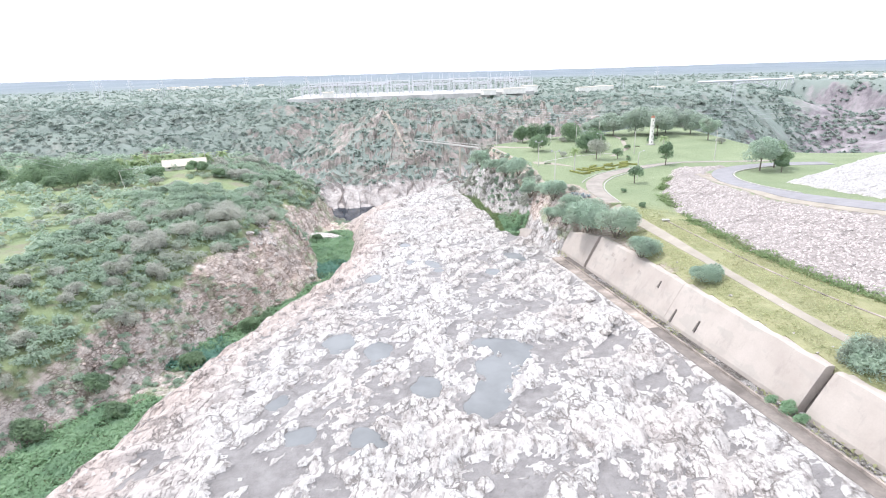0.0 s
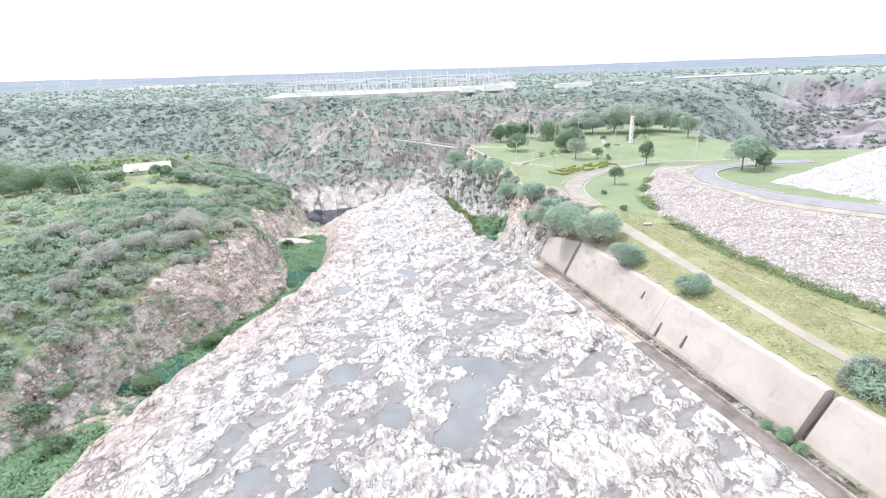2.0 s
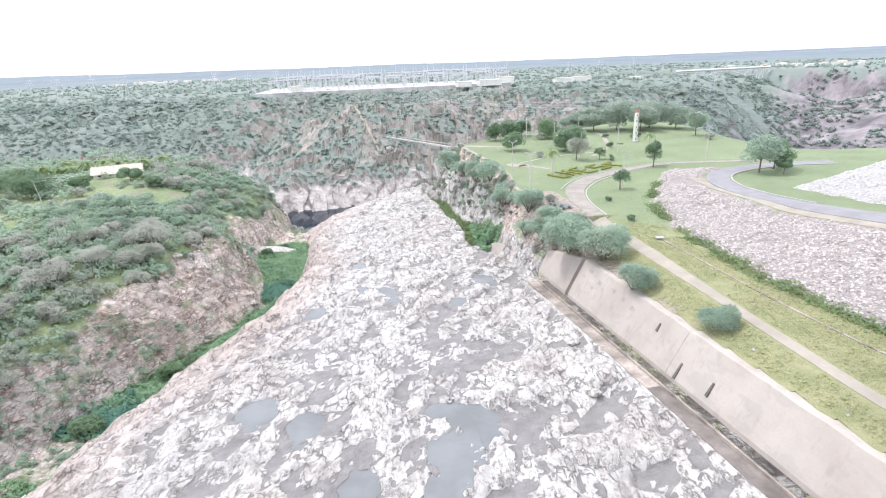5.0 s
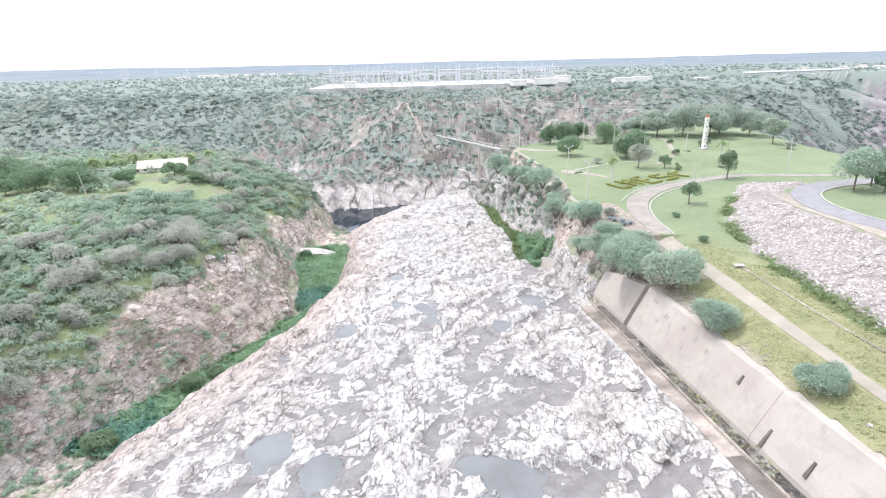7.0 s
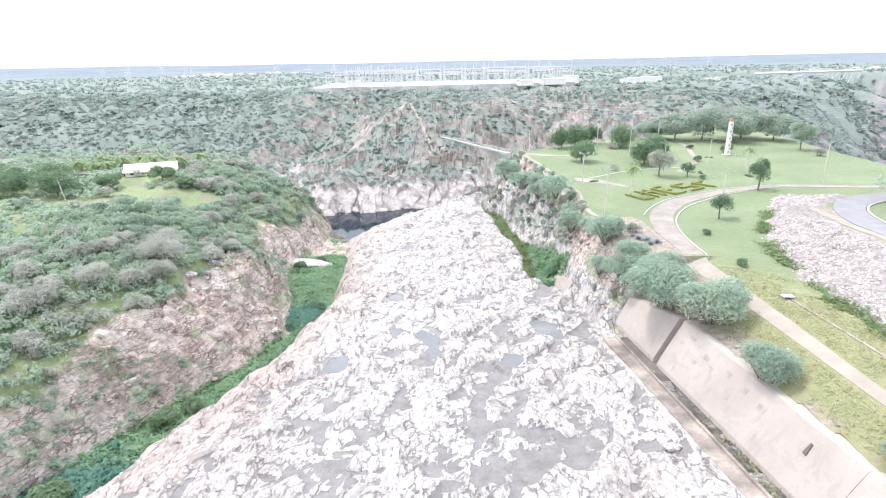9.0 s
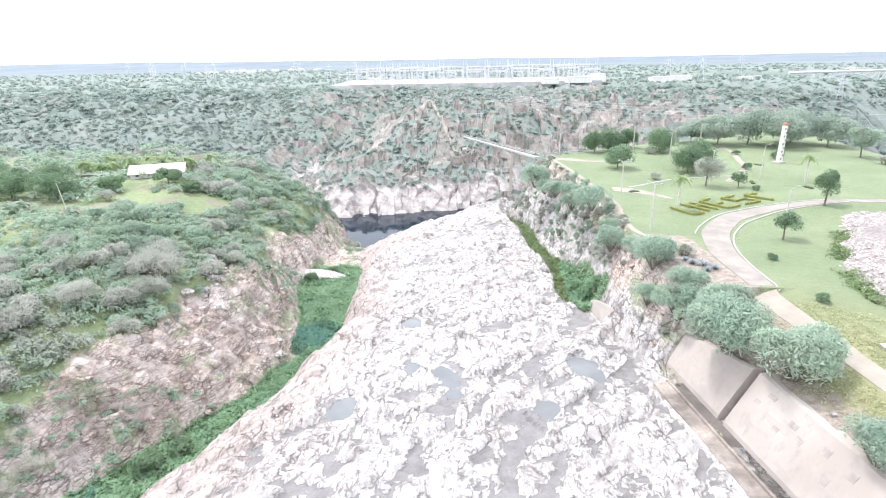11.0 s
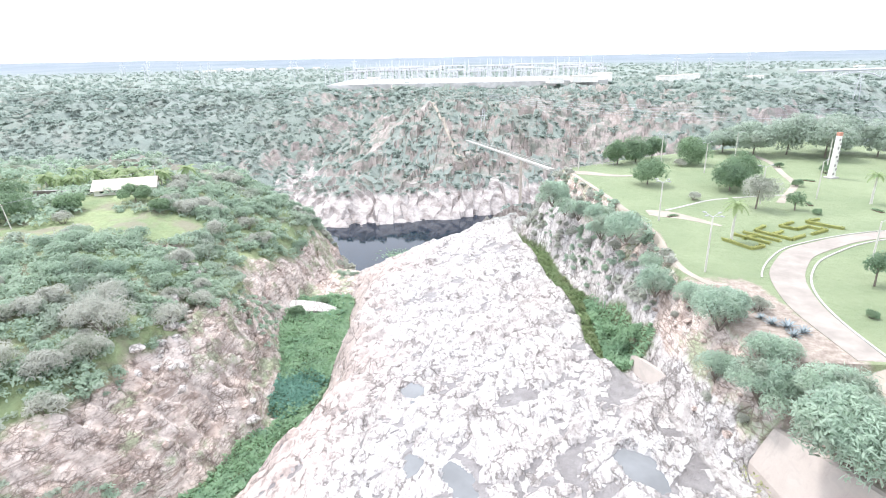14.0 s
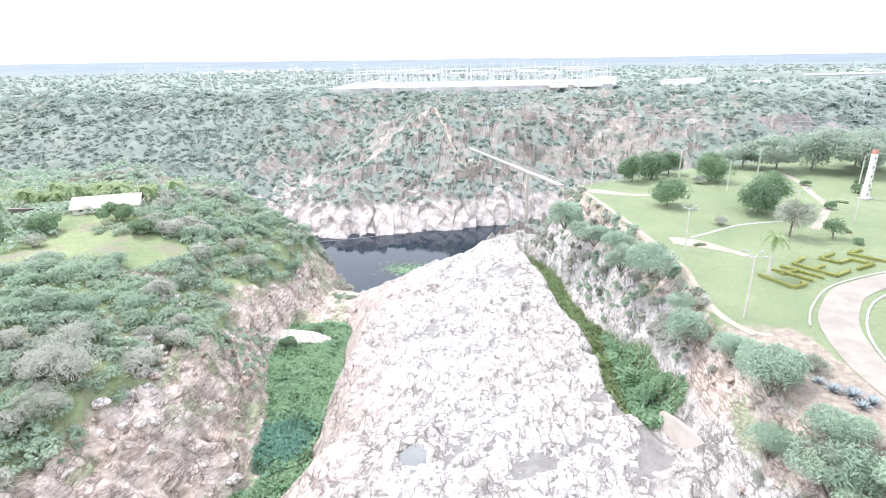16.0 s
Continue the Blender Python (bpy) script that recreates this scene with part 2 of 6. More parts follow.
def height(x, y, fine=True):
    """The ground's height, and masks of what covers it."""
    x, y = np.asarray(x, float), np.asarray(y, float)
    w = 2.2 * fbm(x, y, 14, 3, 5)
    rim, gr, gl, gz = (np.interp(y, Y_ST, s) for s in (RIM_X, GULLY_R, GULLY_L, GULLY_Z))
    bulge = 3.2 * fbm(y * 0.0 + 3.0, y, 17, 2, 29) * sm(y, 125, 150) * (1 - sm(y, 225, 245))
    rim, gr, gl = rim + w + bulge, gr + 0.7 * w + bulge, gl + 0.8 * w
    gz = gz - 34 * sm(y, 246, 322)
    base = plateau(x, y)
    by_wall = sm(x, wall_base(y)[0] - 14, wall_base(y)[0] - 4) * (1 - sm(y, 125, 150))
    base = base * (1 - by_wall) + (wall_base(y)[1] - 0.15) * by_wall
    # rock sheet, rounding over into the gully
    t = np.clip((x - gr) / np.maximum(rim + 5 - gr, 2), 0, 1)
    rock = gz + (base - gz) * np.sin(t * math.pi / 2) ** 1.15
    # the hill on the other side
    d = gl - x
    top = np.interp(y, [30, 90, 120, 150, 190, 250], [-9, -8, -6, -4, -3, -3])
    hill = np.interp(d, [0, 3, 11, 22, 40], [0, 0.18, 0.6, 0.83, 1.0]) * (top - gz) + gz
    hill = hill + 1.2 * fbm(x, y, 40, 3, 8) * sm(d, 20, 50)
    hill = hill + 1.8 * np.exp(-((x + 112) / 24) ** 2 - ((y - 236) / 13) ** 2)
    z = np.where(x < gl, hill, np.where(x < gr, gz, rock))
    # the hill and the rock end at the gorge
    drop = np.interp(x, [-420, -140, -100, -75, -55, -30, -12, 0, 10, 60], [330, 300, 282, 262, 258, 236, 258, 282, 305, 305])
    fall = sm(y, drop, drop + np.interp(x, [-140, -75, -40, -10, 5, 30], [70, 62, 70, 80, 135, 135]))
    z = z + (-62 - z) * fall
    # channel beside the lawn
    cx = np.interp(y, [150, 172, 182, 195, 214, 242, 270], [28, 24.5, 21.5, 21, 16.5, 11.5, 6]) + 0.7 * w
    cw = np.interp(y, [160, 172, 180, 190, 200, 214, 260], [0.5, 2.2, 3.3, 3.2, 1.8, 1.1, 0.8])
    cz = np.interp(y, [160, 178, 200, 240, 280], [-13.5, -16.5, -17.5, -19.5, -26])
    cut = (1 - sm(np.abs(x - cx), cw, cw + 2.2)) * sm(y, 158, 176) * (1 - sm(y, 262, 282))
    z = np.where(cut > 0, z * (1 - cut) + np.minimum(z, cz) * cut, z)
    # the higher ground with the lawn
    ex = np.interp(y, EDGE_Y, EDGE_X) + 0.6 * w * sm(y, 150, 170)
    lw = lawn(x, y)
    wx, wz = wall_top(y)
    verge = np.minimum(lw, wz - 0.15 + (x - wx) * 0.24)
    lw = np.where(y < 150, verge, lw)
    run = np.interp(y, [140, 147, 165, 180, 200, 225, 260, 290], [4, 6, 7, 6, 9.5, 8.5, 9, 9])
    inwall = y < WALL_Y1
    bx, bz = wall_base(y)
    step = wx + 0.75
    up = np.where(inwall, np.where(x > step, 1.0, 0.0), np.clip((x - (ex - run)) / run, 0, 1) ** 0.8)
    back = np.interp(x, [15, 25, 45, 60, 85, 120, 160], [257, 262, 277, 285, 297, 325, 340])
    end = sm(y, back, back + 50)
    end = np.maximum(end, sm(x, 128, 190) * sm(y, 215, 260))
    lw = lw + (-62 - lw) * end
    right = np.where(up > 0, z * (1 - up) + lw * up, z)
    z = np.where(x > ex - run - 1, right, z)
    # stone bank below the road and the stone dam beyond it
    tx = np.interp(y, TOE_Y, TOE_X)
    bank = (x - tx) * 0.27
    road_z = np.interp(y, [60, 107, 135, 158, 176], [9.5, 7.2, 5.0, 3.6, 3.1])
    banked = (x > tx) & (y < 186) & (x > 50)
    lx = np.interp(y, [86, 100, 116, 131, 145, 158, 168.5, 177, 183.5], [104, 97, 89, 83, 80.5, 81, 83.5, 88.5, 98])
    bed_road = (np.abs(x - lx) < 5.2) & (y < 186) & (x > 60)
    hb = np.minimum(lw + np.maximum(bank, 0), np.maximum(road_z, lw))
    z = np.where(banked, np.maximum(z, hb), z)
    front = (x - 94.5) * 0.995 + (y - 151) * 0.1
    rear = (x - 94) * 0.45 - (y - 151) * 0.89
    dam_d = np.minimum(front, rear + 1.5)
    dam = (dam_d > 0) & (x > 60)
    z = np.where(dam, np.maximum(z, np.maximum(road_z, 3.4) + 0.5 * np.minimum(dam_d, 60)), z)
    # beyond
    fl = far_land(x, y)
    far = np.maximum(sm(y, 330, 400), sm(x, 190, 300) * sm(y, 180, 260))
    far = np.maximum(far, sm(-x, 330, 480))
    z = np.where(y > 330, np.maximum(z, fl), z)
    z = z * (1 - far) + fl * far
    # masks
    m = {}
    rockfall = np.exp(-((y - 104) / 7.0) ** 2) + 0.8 * np.exp(-((y - 170) / 3.5) ** 2) * (x < -41)
    gully = (1 - 0.95 * np.clip(rockfall + 0.3 * fbm(x, y, 6, 3, 92), 0, 1)) * (1 - sm(np.abs(x - (gl + gr) / 2), (gr - gl) / 2 - 0.5, (gr - gl) / 2 + 1.5)) * (1 - sm(y, 222, 236))
    near_rock = ((x > gr) & (x < np.where(inwall, step, ex - 0.6)) & (y < 330))
    m["hill"] = np.where((x < gl) & (y < 330), sm(d + 3 * fbm(x, y, 9, 3, 3) + 8 * sm(y, 178, 205) + 6 * (1 - sm(y, 122, 142)), 11, 20), 0.0)
    m["hill"] = m["hill"] * (1 - 0.95 * sm(fbm(x, y, 15, 3, 97), 0.2, 0.34) * (1 - sm(d, 30, 50)) * sm(y, 138, 150) * (1 - sm(y, 200, 215)))
    m["gully"] = np.where(x < gr + 2, gully, 0.0)
    m["rock"] = near_rock * np.where(inwall, 1.0, 1 - sm(x - (ex - run) + 2 * fbm(x, y, 6, 3, 94) + 3.0 * (1 - sm(y, 180, 192)), 4.0, 7.5))
    m["channel"] = cut * sm(y, 165, 178)
    onlawn = (x > np.where(inwall, step, ex - 0.6)) & (y < 360) & (x < 200) & (end < 0.25)
    island = (x > lx + 2) & (y < 186) & (x > 60) & ~dam & (y > 118)
    banked = banked & ~island & ~bed_road
    dam = dam & ~bed_road
    m["lawn"] = onlawn.astype(float) * (1 - np.where(banked, sm(x - tx, 0, 1.2), 0)) * (1 - dam)
    m["stone"] = np.where(banked | dam, 1.0, 0.0) * (1 - sm(end, 0.1, 0.3)) * (1 - far)
    m["dam"] = np.where(dam, 1.0, 0.0)
    m["far"] = np.clip(np.maximum(far, end), 0, 1)
    if fine:
        # relief of the bare rock
        n1, j1 = cells(x + 1.5 * w, y * 0.8 - 0.5 * x, 4.2, 11)
        n2, j2 = cells(x * 0.9 + 0.5 * y, y * 0.9 - 0.4 * x + w, 1.7, 21)
        along, over = (0.45 * x + 0.89 * y) + w, (0.89 * x - 0.45 * y)
        grain = fbm(over * 1.0, along * 0.33, 1.7, 3, 23, 0.6)
        calm = 1 - 0.2 * sm(y, 125, 165)
        lump = 0.4 * calm * grain + 0.7 * fbm(x, y, 9, 3, 15) + 1.2 * n1 + 0.62 * n2 + 0.25 * calm * fbm(x, y, 1.8, 2, 18)
        crack = -0.55 * (1 - sm(j1, 0.0, 0.1))
        silt_level = -0.4 + 0.35 * fbm(x, y, 22, 2, 71) - 0.5 * sm(y, 150, 215) - 0.6 * (1 - sm(x - rim, 2, 12))
        rough = lump + crack
        # mask for darker rock: block joints, lows of the grain, deepest hollows
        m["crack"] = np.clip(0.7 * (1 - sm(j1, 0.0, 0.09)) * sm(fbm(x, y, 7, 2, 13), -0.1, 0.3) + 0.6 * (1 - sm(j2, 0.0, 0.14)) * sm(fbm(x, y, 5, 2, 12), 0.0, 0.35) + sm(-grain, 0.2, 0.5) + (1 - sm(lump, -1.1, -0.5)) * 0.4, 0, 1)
        m["flank"] = m["rock"] * (1 - sm(x - rim + 3 * fbm(x, y, 8, 3, 95), 0, 17)) * (1 - sm(y, 235, 262))
        m["silt"] = m["rock"] * (1 - cut) * (1 - sm(rough - silt_level, -0.02, 0.1)) * (1 - fall) * np.where(inwall, 1.0, 1 - sm(x - (ex - run), -4, -1))
        m["over"] = np.where(near_rock, np.clip(rough - silt_level, -1, 3), 3.0)
        flat = np.maximum(rough, silt_level)
        bare_rock = near_rock.astype(float)
        amt = bare_rock * (1 - 0.75 * cut) * np.where(inwall, 1 - sm(x, bx - 6.5, bx - 4.5), 1.0) * (1 - 0.5 * fall)
        z = z + amt * np.where((fall < 0.3) & (cut < 0.4), flat, rough * 1.3)
        m["silt"] = m["silt"] * (amt > 0.3)
        slope = (1 - m["hill"]) * np.where((x < gl) & (y < 330), 1.0, 0.0)
        in_cut = np.where((x > gl) & (x < gr) & (y < 240), 1 - m["gully"], 0.0)
        k1, q1 = cells(x + w, y * 0.6 + 0.4 * x, 5.5, 41)
        k2, q2 = cells(x + 0.5 * y, y - 0.4 * x, 2.0, 51)
        bed = np.abs(((x * 0.55 + y * 0.62 + z * 1.1 + 2.5 * fbm(x, y, 12, 2, 46)) / 3.4) % 1.0 - 0.5) * 2
        z = z + slope * (3.0 * k1 + 1.3 * k2 + 3.2 * fbm(x, y, 15, 4, 45, 0.55) + 1.2 * bed ** 2 - 0.7 * (1 - sm(q1, 0, 0.1))) * sm(d, 0.5, 4)
        m["washed_foot"] = np.clip(slope + in_cut, 0, 1) * (1 - sm(d + 3 * fbm(x, y, 8, 3, 93), 3, 13)) * (1 - sm(y, 122, 140)) * 0.85
        m["seam_zone"] = np.clip(slope + in_cut, 0, 1)
        m["seam"] = slope * np.clip((1 - sm(q1, 0, 0.09)) + 0.7 * (1 - sm(q2, 0, 0.14)) + (1 - sm(bed, 0.0, 0.2)) * (fbm(x, y, 6, 2, 48) > 0), 0, 1)
        z = z + m["hill"] * 0.35 * fbm(x, y, 5, 4, 47)
        z = z + m["stone"] * 0.38 * n2 + m["stone"] * 0.2 * fbm(x, y, 1.2, 2, 49)
        z = z + m["gully"] * 0.5 * fbm(x, y, 4, 3, 91)
        in_gully = ((x > gl) & (x < gr) & (y < 240)) * (1 - m["gully"])
        z = z + in_gully * (1.0 * k1 + 0.8 * k2 + 0.4)
        rough_far = np.clip(m["far"] + fall, 0, 1) * (1 - sm(np.hypot(x, y), 700, 1100)) * (z > -62)
        f1, _ = cells(x, y, 16, 81)
        f2, _ = cells(x, y * 0.8, 6.5, 87)
        z = z + rough_far * (5 * f1 + 3.2 * f2 + 3.5 * fbm(x, y, 20, 3, 83))
    return z, m


POOLS = [(9.5, 91, 4.6, 6.0, 0.5), (7.3, 83, 3.2, 7.5, 0.05), (5.2, 74.5, 3.4, 5.6, -0.15), (-21, 95.5, 3.0, 4.2, 0.1), (-13.5, 91, 2.4, 3.8, 0.0),
         (-3.2, 77, 2.4, 3.6, 0.4), (-12, 64, 3.6, 2.8, 0.2), (-21, 66, 2.6, 2.6, 0.2),
         (-4, 141, 2.3, 6.0, 0.4), (-13, 161, 1.8, 4.0, 0.1), (-19, 132, 2.6, 3.6, 0.2), (-10, 144, 2.4, 3.2, 0.2), (18.5, 145, 2.0, 3.6, 0.4),
         (11, 133, 2.0, 3.0, 0.3), (-27, 75, 2.4, 2.6, 0)]


def pooled(x, y, z):
    """Lowers the rock to shallow basins where water stands, with a rim of rock round each."""
    basins = []
    for px, py, a, b, turn in POOLS:
        level = float(plateau(np.array(px), np.array(py))) - 0.25
        c, s = math.cos(turn), math.sin(turn)
        u, v = ((x - px) * c + (y - py) * s) / a, ((y - py) * c - (x - px) * s) / b
        r = np.hypot(u, v)
        basins.append((1 - sm(r + 0.9 * fbm(x, y, 4.2, 4, 33, 0.6), 0.78, 1.0), level))
        z = np.where(r < 1.5, np.maximum(z, level + 0.1), z)
    for k, level in basins:
        z = z * (1 - k) + np.minimum(z, level - 0.35) * k
    return z


def axis(*parts):
    """Coordinates with a step of their own in each stretch."""
    out = [parts[0][0]]
    for start, stop, step in parts:
        n = max(1, round((stop - start) / step))
        out += [start + (stop - start) * (i + 1) / n for i in range(n)]
    return np.array(out)


def growing(start, stop, step, ratio):
    out, v = [], start
    while v < stop:
        step *= ratio
        v += step
        out.append(min(v, stop))
    return np.array(out)


xs = np.concatenate([-growing(130, 4700, 1.2, 1.05)[::-1], axis((-130, -85, 1.4), (-85, -55, 0.55), (-55, 40, 0.4), (40, 110, 0.9), (110, 130, 1.4)), growing(130, 900, 1.4, 1.03), growing(900, 4700, 18, 1.08)])
ys = np.concatenate([-growing(20, 900, 3, 1.2)[::-1] + 40, axis((20, 50, 1.2), (50, 205, 0.43), (205, 300, 0.9), (300, 380, 1.8), (380, 450, 1.0), (450, 620, 2.6)), growing(620, 1350, 2.4, 1.02), growing(1350, 4880, 14, 1.06)])


def grid_mesh(name, xs, ys, z, masks, mat):
    nx, ny = len(xs), len(ys)
    gx, gy = np.meshgrid(xs, ys)
    me = bpy.data.meshes.new(name)
    me.vertices.add(nx * ny)
    me.vertices.foreach_set("co", np.stack([gx, gy, z], -1).astype(np.float32).ravel())
    i = (np.arange(ny - 1)[:, None] * nx + np.arange(nx - 1)[None]).ravel()
    quads = np.stack([i, i + 1, i + nx + 1, i + nx], 1).astype(np.int32)
    me.loops.add(quads.size)
    me.loops.foreach_set("vertex_index", quads.ravel())
    me.polygons.add(len(quads))
    me.polygons.foreach_set("loop_start", np.arange(0, quads.size, 4, dtype=np.int32))
    for key, val in masks.items():
        at = me.attributes.new(key, "FLOAT", "POINT")
        at.data.foreach_set("value", np.asarray(val, np.float32).ravel())
    me.materials.append(mat)
    me.update()
    craggy = np.asarray(masks["rock"] + masks["seam_zone"] + masks["bare"] * (z > -62) * (np.hypot(gx, gy) < 600)).ravel()[quads[:, 0]]
    me.polygons.foreach_set("use_smooth", craggy < 0.5)
    return new(name, me)


def ground_material():
    m, nt, b = material("ground_cover", 0.9)

    def mask(key):
        a = nt.nodes.new("ShaderNodeAttribute")
        a.attribute_name = key
        return a.outputs["Fac"]

    def edge(key, scale=0.35, soft=0.16):
        """A mask whose border frays with noise."""
        v = maths(nt, "ADD", mask(key), maths(nt, "MULTIPLY", maths(nt, "SUBTRACT", noisy(nt, scale, 5, 0.65, 0.2, 0.8), 0.5), 0.75))
        r = nt.nodes.new("ShaderNodeMapRange")
        r.inputs[1].default_value, r.inputs[2].default_value = 0.5 - soft, 0.5 + soft
        nt.links.new(v, r.inputs[0])
        return r.outputs[0]

    # bare rock: pale granite broken into angular blocks with dark joints
    slant = (0, 0, 0.5)
    j_big, c_big = crackle(nt, 0.26, (1, 0.5, 0.7), slant, 0.75, 0.05)
    j_mid, c_mid = crackle(nt, 0.72, (1.1, 0.45, 0.8), (0, 0, 0.35), 0.8, 0.085)
    j_fine, c_fine = crackle(nt, 1.7, (1.1, 0.5, 0.8), (0, 0, 0.7), 0.8, 0.12)
    pale = mixed(nt, noisy(nt, 0.09, 4), (0.66, 0.63, 0.615), (0.78, 0.755, 0.74))
    pink = mixed(nt, maths(nt, "MULTIPLY", noisy(nt, 0.05, 4, 0.6, 0.46, 0.75), 0.5), pale, (0.55, 0.44, 0.39))
    rock = mixed(nt, maths(nt, "MULTIPLY", maths(nt, "POWER", c_mid, 2.5), 0.4), pink, (0.42, 0.375, 0.355))
    rock = mixed(nt, maths(nt, "MULTIPLY", maths(nt, "POWER", c_fine, 4.0), 0.45), rock, (0.36, 0.315, 0.295))
    rock = mixed(nt, maths(nt, "MULTIPLY", noisy(nt, 0.22, 6, 0.75, 0.5, 0.62, (1, 0.5, 1), slant), 0.4), rock, (0.4, 0.36, 0.345))
    streak = noisy(nt, 1.3, 7, 0.75, 0.55, 0.59, (1, 0.4, 1), slant)
    rock = mixed(nt, maths(nt, "MULTIPLY", streak, 0.6), rock, (0.22, 0.19, 0.18))
    rock = mixed(nt, maths(nt, "MULTIPLY", mask("flank"), 0.65), rock, (0.56, 0.44, 0.39))
    silt = mixed(nt, noisy(nt, 0.5, 4), (0.225, 0.208, 0.205), (0.31, 0.29, 0.287))
    open_ = noisy(nt, 0.3, 5, 0.65, 0.46, 0.58)
    joints = maths(nt, "MAXIMUM", maths(nt, "MULTIPLY", j_mid, maths(nt, "MULTIPLY", open_, 0.75)), maths(nt, "MULTIPLY", j_big, maths(nt, "MULTIPLY", noisy(nt, 0.12, 5, 0.65, 0.45, 0.58), 0.8)))
    joints = maths(nt, "MAXIMUM", joints, maths(nt, "MULTIPLY", j_fine, maths(nt, "MULTIPLY", noisy(nt, 0.5, 5, 0.65, 0.52, 0.64, turn=(0, 0, 1)), 0.6)))
    # darker colour in the joints and the low parts of the relief
    dark_marks = maths(nt, "MAXIMUM", maths(nt, "MULTIPLY", mask("crack"), 0.4), joints)
    rock = mixed(nt, dark_marks, rock, mixed(nt, noisy(nt, 1.5, 4), (0.12, 0.1, 0.092), (0.27, 0.235, 0.22)))
    level = maths(nt, "ADD", mask("over"), maths(nt, "MULTIPLY", maths(nt, "SUBTRACT", noisy(nt, 0.8, 7, 0.7, 0.2, 0.8), 0.5), 0.3))
    level = maths(nt, "ADD", level, maths(nt, "MULTIPLY", maths(nt, "SUBTRACT", c_mid, 0.5), 0.22))
    wet = nt.nodes.new("ShaderNodeMapRange")
    wet.inputs[1].default_value, wet.inputs[2].default_value, wet.inputs[3].default_value, wet.inputs[4].default_value = 0.05, 0.1, 1.0, 0.0
    nt.links.new(level, wet.inputs[0])
    silty = maths(nt, "MULTIPLY", wet.outputs[0], maths(nt, "MULTIPLY", mask("silt"), 4.0, True), True)
    rock = mixed(nt, silty, rock, silt)
    # red-brown cliff in slanting broken beds
    j_bed, c_bed = crackle(nt, 0.42, (0.9, 0.45, 1.7), (0.5, 0.35, 0.6), 0.7, 0.08)
    j_chip, c_chip = crackle(nt, 1.1, (0.9, 0.5, 1.5), (0.5, 0.35, 0.5), 0.8, 0.12)
    cliff = mixed(nt, noisy(nt, 0.16, 6, 0.7, 0.35, 0.65, (1, 0.5, 1.6), (0.5, 0.35, 0.6)), (0.56, 0.435, 0.37), (0.74, 0.63, 0.57))
    cliff = mixed(nt, maths(nt, "MULTIPLY", c_bed, 0.8), cliff, (0.8, 0.715, 0.665))
    cliff = mixed(nt, maths(nt, "MULTIPLY", maths(nt, "POWER", c_chip, 2.5), 0.5), cliff, (0.36, 0.26, 0.215))
    cliff = mixed(nt, maths(nt, "MULTIPLY", noisy(nt, 0.55, 7, 0.72, 0.52, 0.6, (0.35, 0.3, 1.8), (0.5, 0.35, 0.6)), 0.6), cliff, (0.27, 0.19, 0.155))
    cliff = mixed(nt, maths(nt, "MAXIMUM", maths(nt, "MULTIPLY", noisy(nt, 0.07, 5, 0.65, 0.5, 0.62), 0.7), mask("washed_foot")), cliff, mixed(nt, c_chip, (0.5, 0.43, 0.395), (0.74, 0.68, 0.645)))
    cliff = mixed(nt, maths(nt, "MULTIPLY", noisy(nt, 0.1, 6, 0.7, 0.52, 0.6), 0.75), cliff, mixed(nt, noisy(nt, 1.2, 5), (0.24, 0.32, 0.18), (0.36, 0.43, 0.26)))
    gaps = maths(nt, "MULTIPLY", maths(nt, "MAXIMUM", maths(nt, "MULTIPLY", j_bed, 0.85), maths(nt, "MULTIPLY", j_chip, 0.7)), noisy(nt, 0.3, 5, 0.65, 0.38, 0.56))
    gaps = maths(nt, "MAXIMUM", gaps, maths(nt, "MULTIPLY", mask("seam"), 0.45))
    cliff = mixed(nt, gaps, cliff, (0.19, 0.14, 0.118))
    grass = mixed(nt, noisy(nt, 0.05, 4), (0.2, 0.27, 0.14), (0.33, 0.385, 0.21))
    grass = mixed(nt, maths(nt, "MULTIPLY", noisy(nt, 0.9, 5), 0.5), grass, (0.17, 0.19, 0.085))
    hill = mixed(nt, maths(nt, "MULTIPLY", noisy(nt, 0.13, 4, 0.6, 0.5, 0.62), 0.7), grass, (0.27, 0.235, 0.19))
    lawn_c = mixed(nt, noisy(nt, 0.06, 4), (0.205, 0.255, 0.145), (0.27, 0.315, 0.19))
    lawn_c = mixed(nt, maths(nt, "MULTIPLY", noisy(nt, 1.1, 6, 0.7), 0.45), lawn_c, (0.185, 0.235, 0.115))
    worn = mixed(nt, noisy(nt, 0.3, 5), (0.27, 0.28, 0.14), (0.37, 0.355, 0.2))
    lawn_c = mixed(nt, mask("worn"), lawn_c, worn)
    lawn_c = mixed(nt, edge("soil", 0.5, 0.2), lawn_c, mixed(nt, noisy(nt, 0.9, 8, 0.75, 0.38, 0.62), (0.27, 0.215, 0.18), (0.47, 0.405, 0.35)))
    stone = mixed(nt, noisy(nt, 1.4, 4, 0.6, 0.3, 0.7), (0.25, 0.22, 0.21), (0.42, 0.375, 0.36))
    stone = mixed(nt, mask("dam"), stone, mixed(nt, noisy(nt, 1.4, 4, 0.6, 0.3, 0.7), (0.38, 0.36, 0.355), (0.55, 0.53, 0.52)))
    mud = mixed(nt, noisy(nt, 0.3, 4), (0.13, 0.16, 0.09), (0.2, 0.24, 0.13))
    # far woods and plain: greens shifted to blue-grey to stand in for haze
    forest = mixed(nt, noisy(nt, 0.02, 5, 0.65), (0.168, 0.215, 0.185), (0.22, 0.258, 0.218))
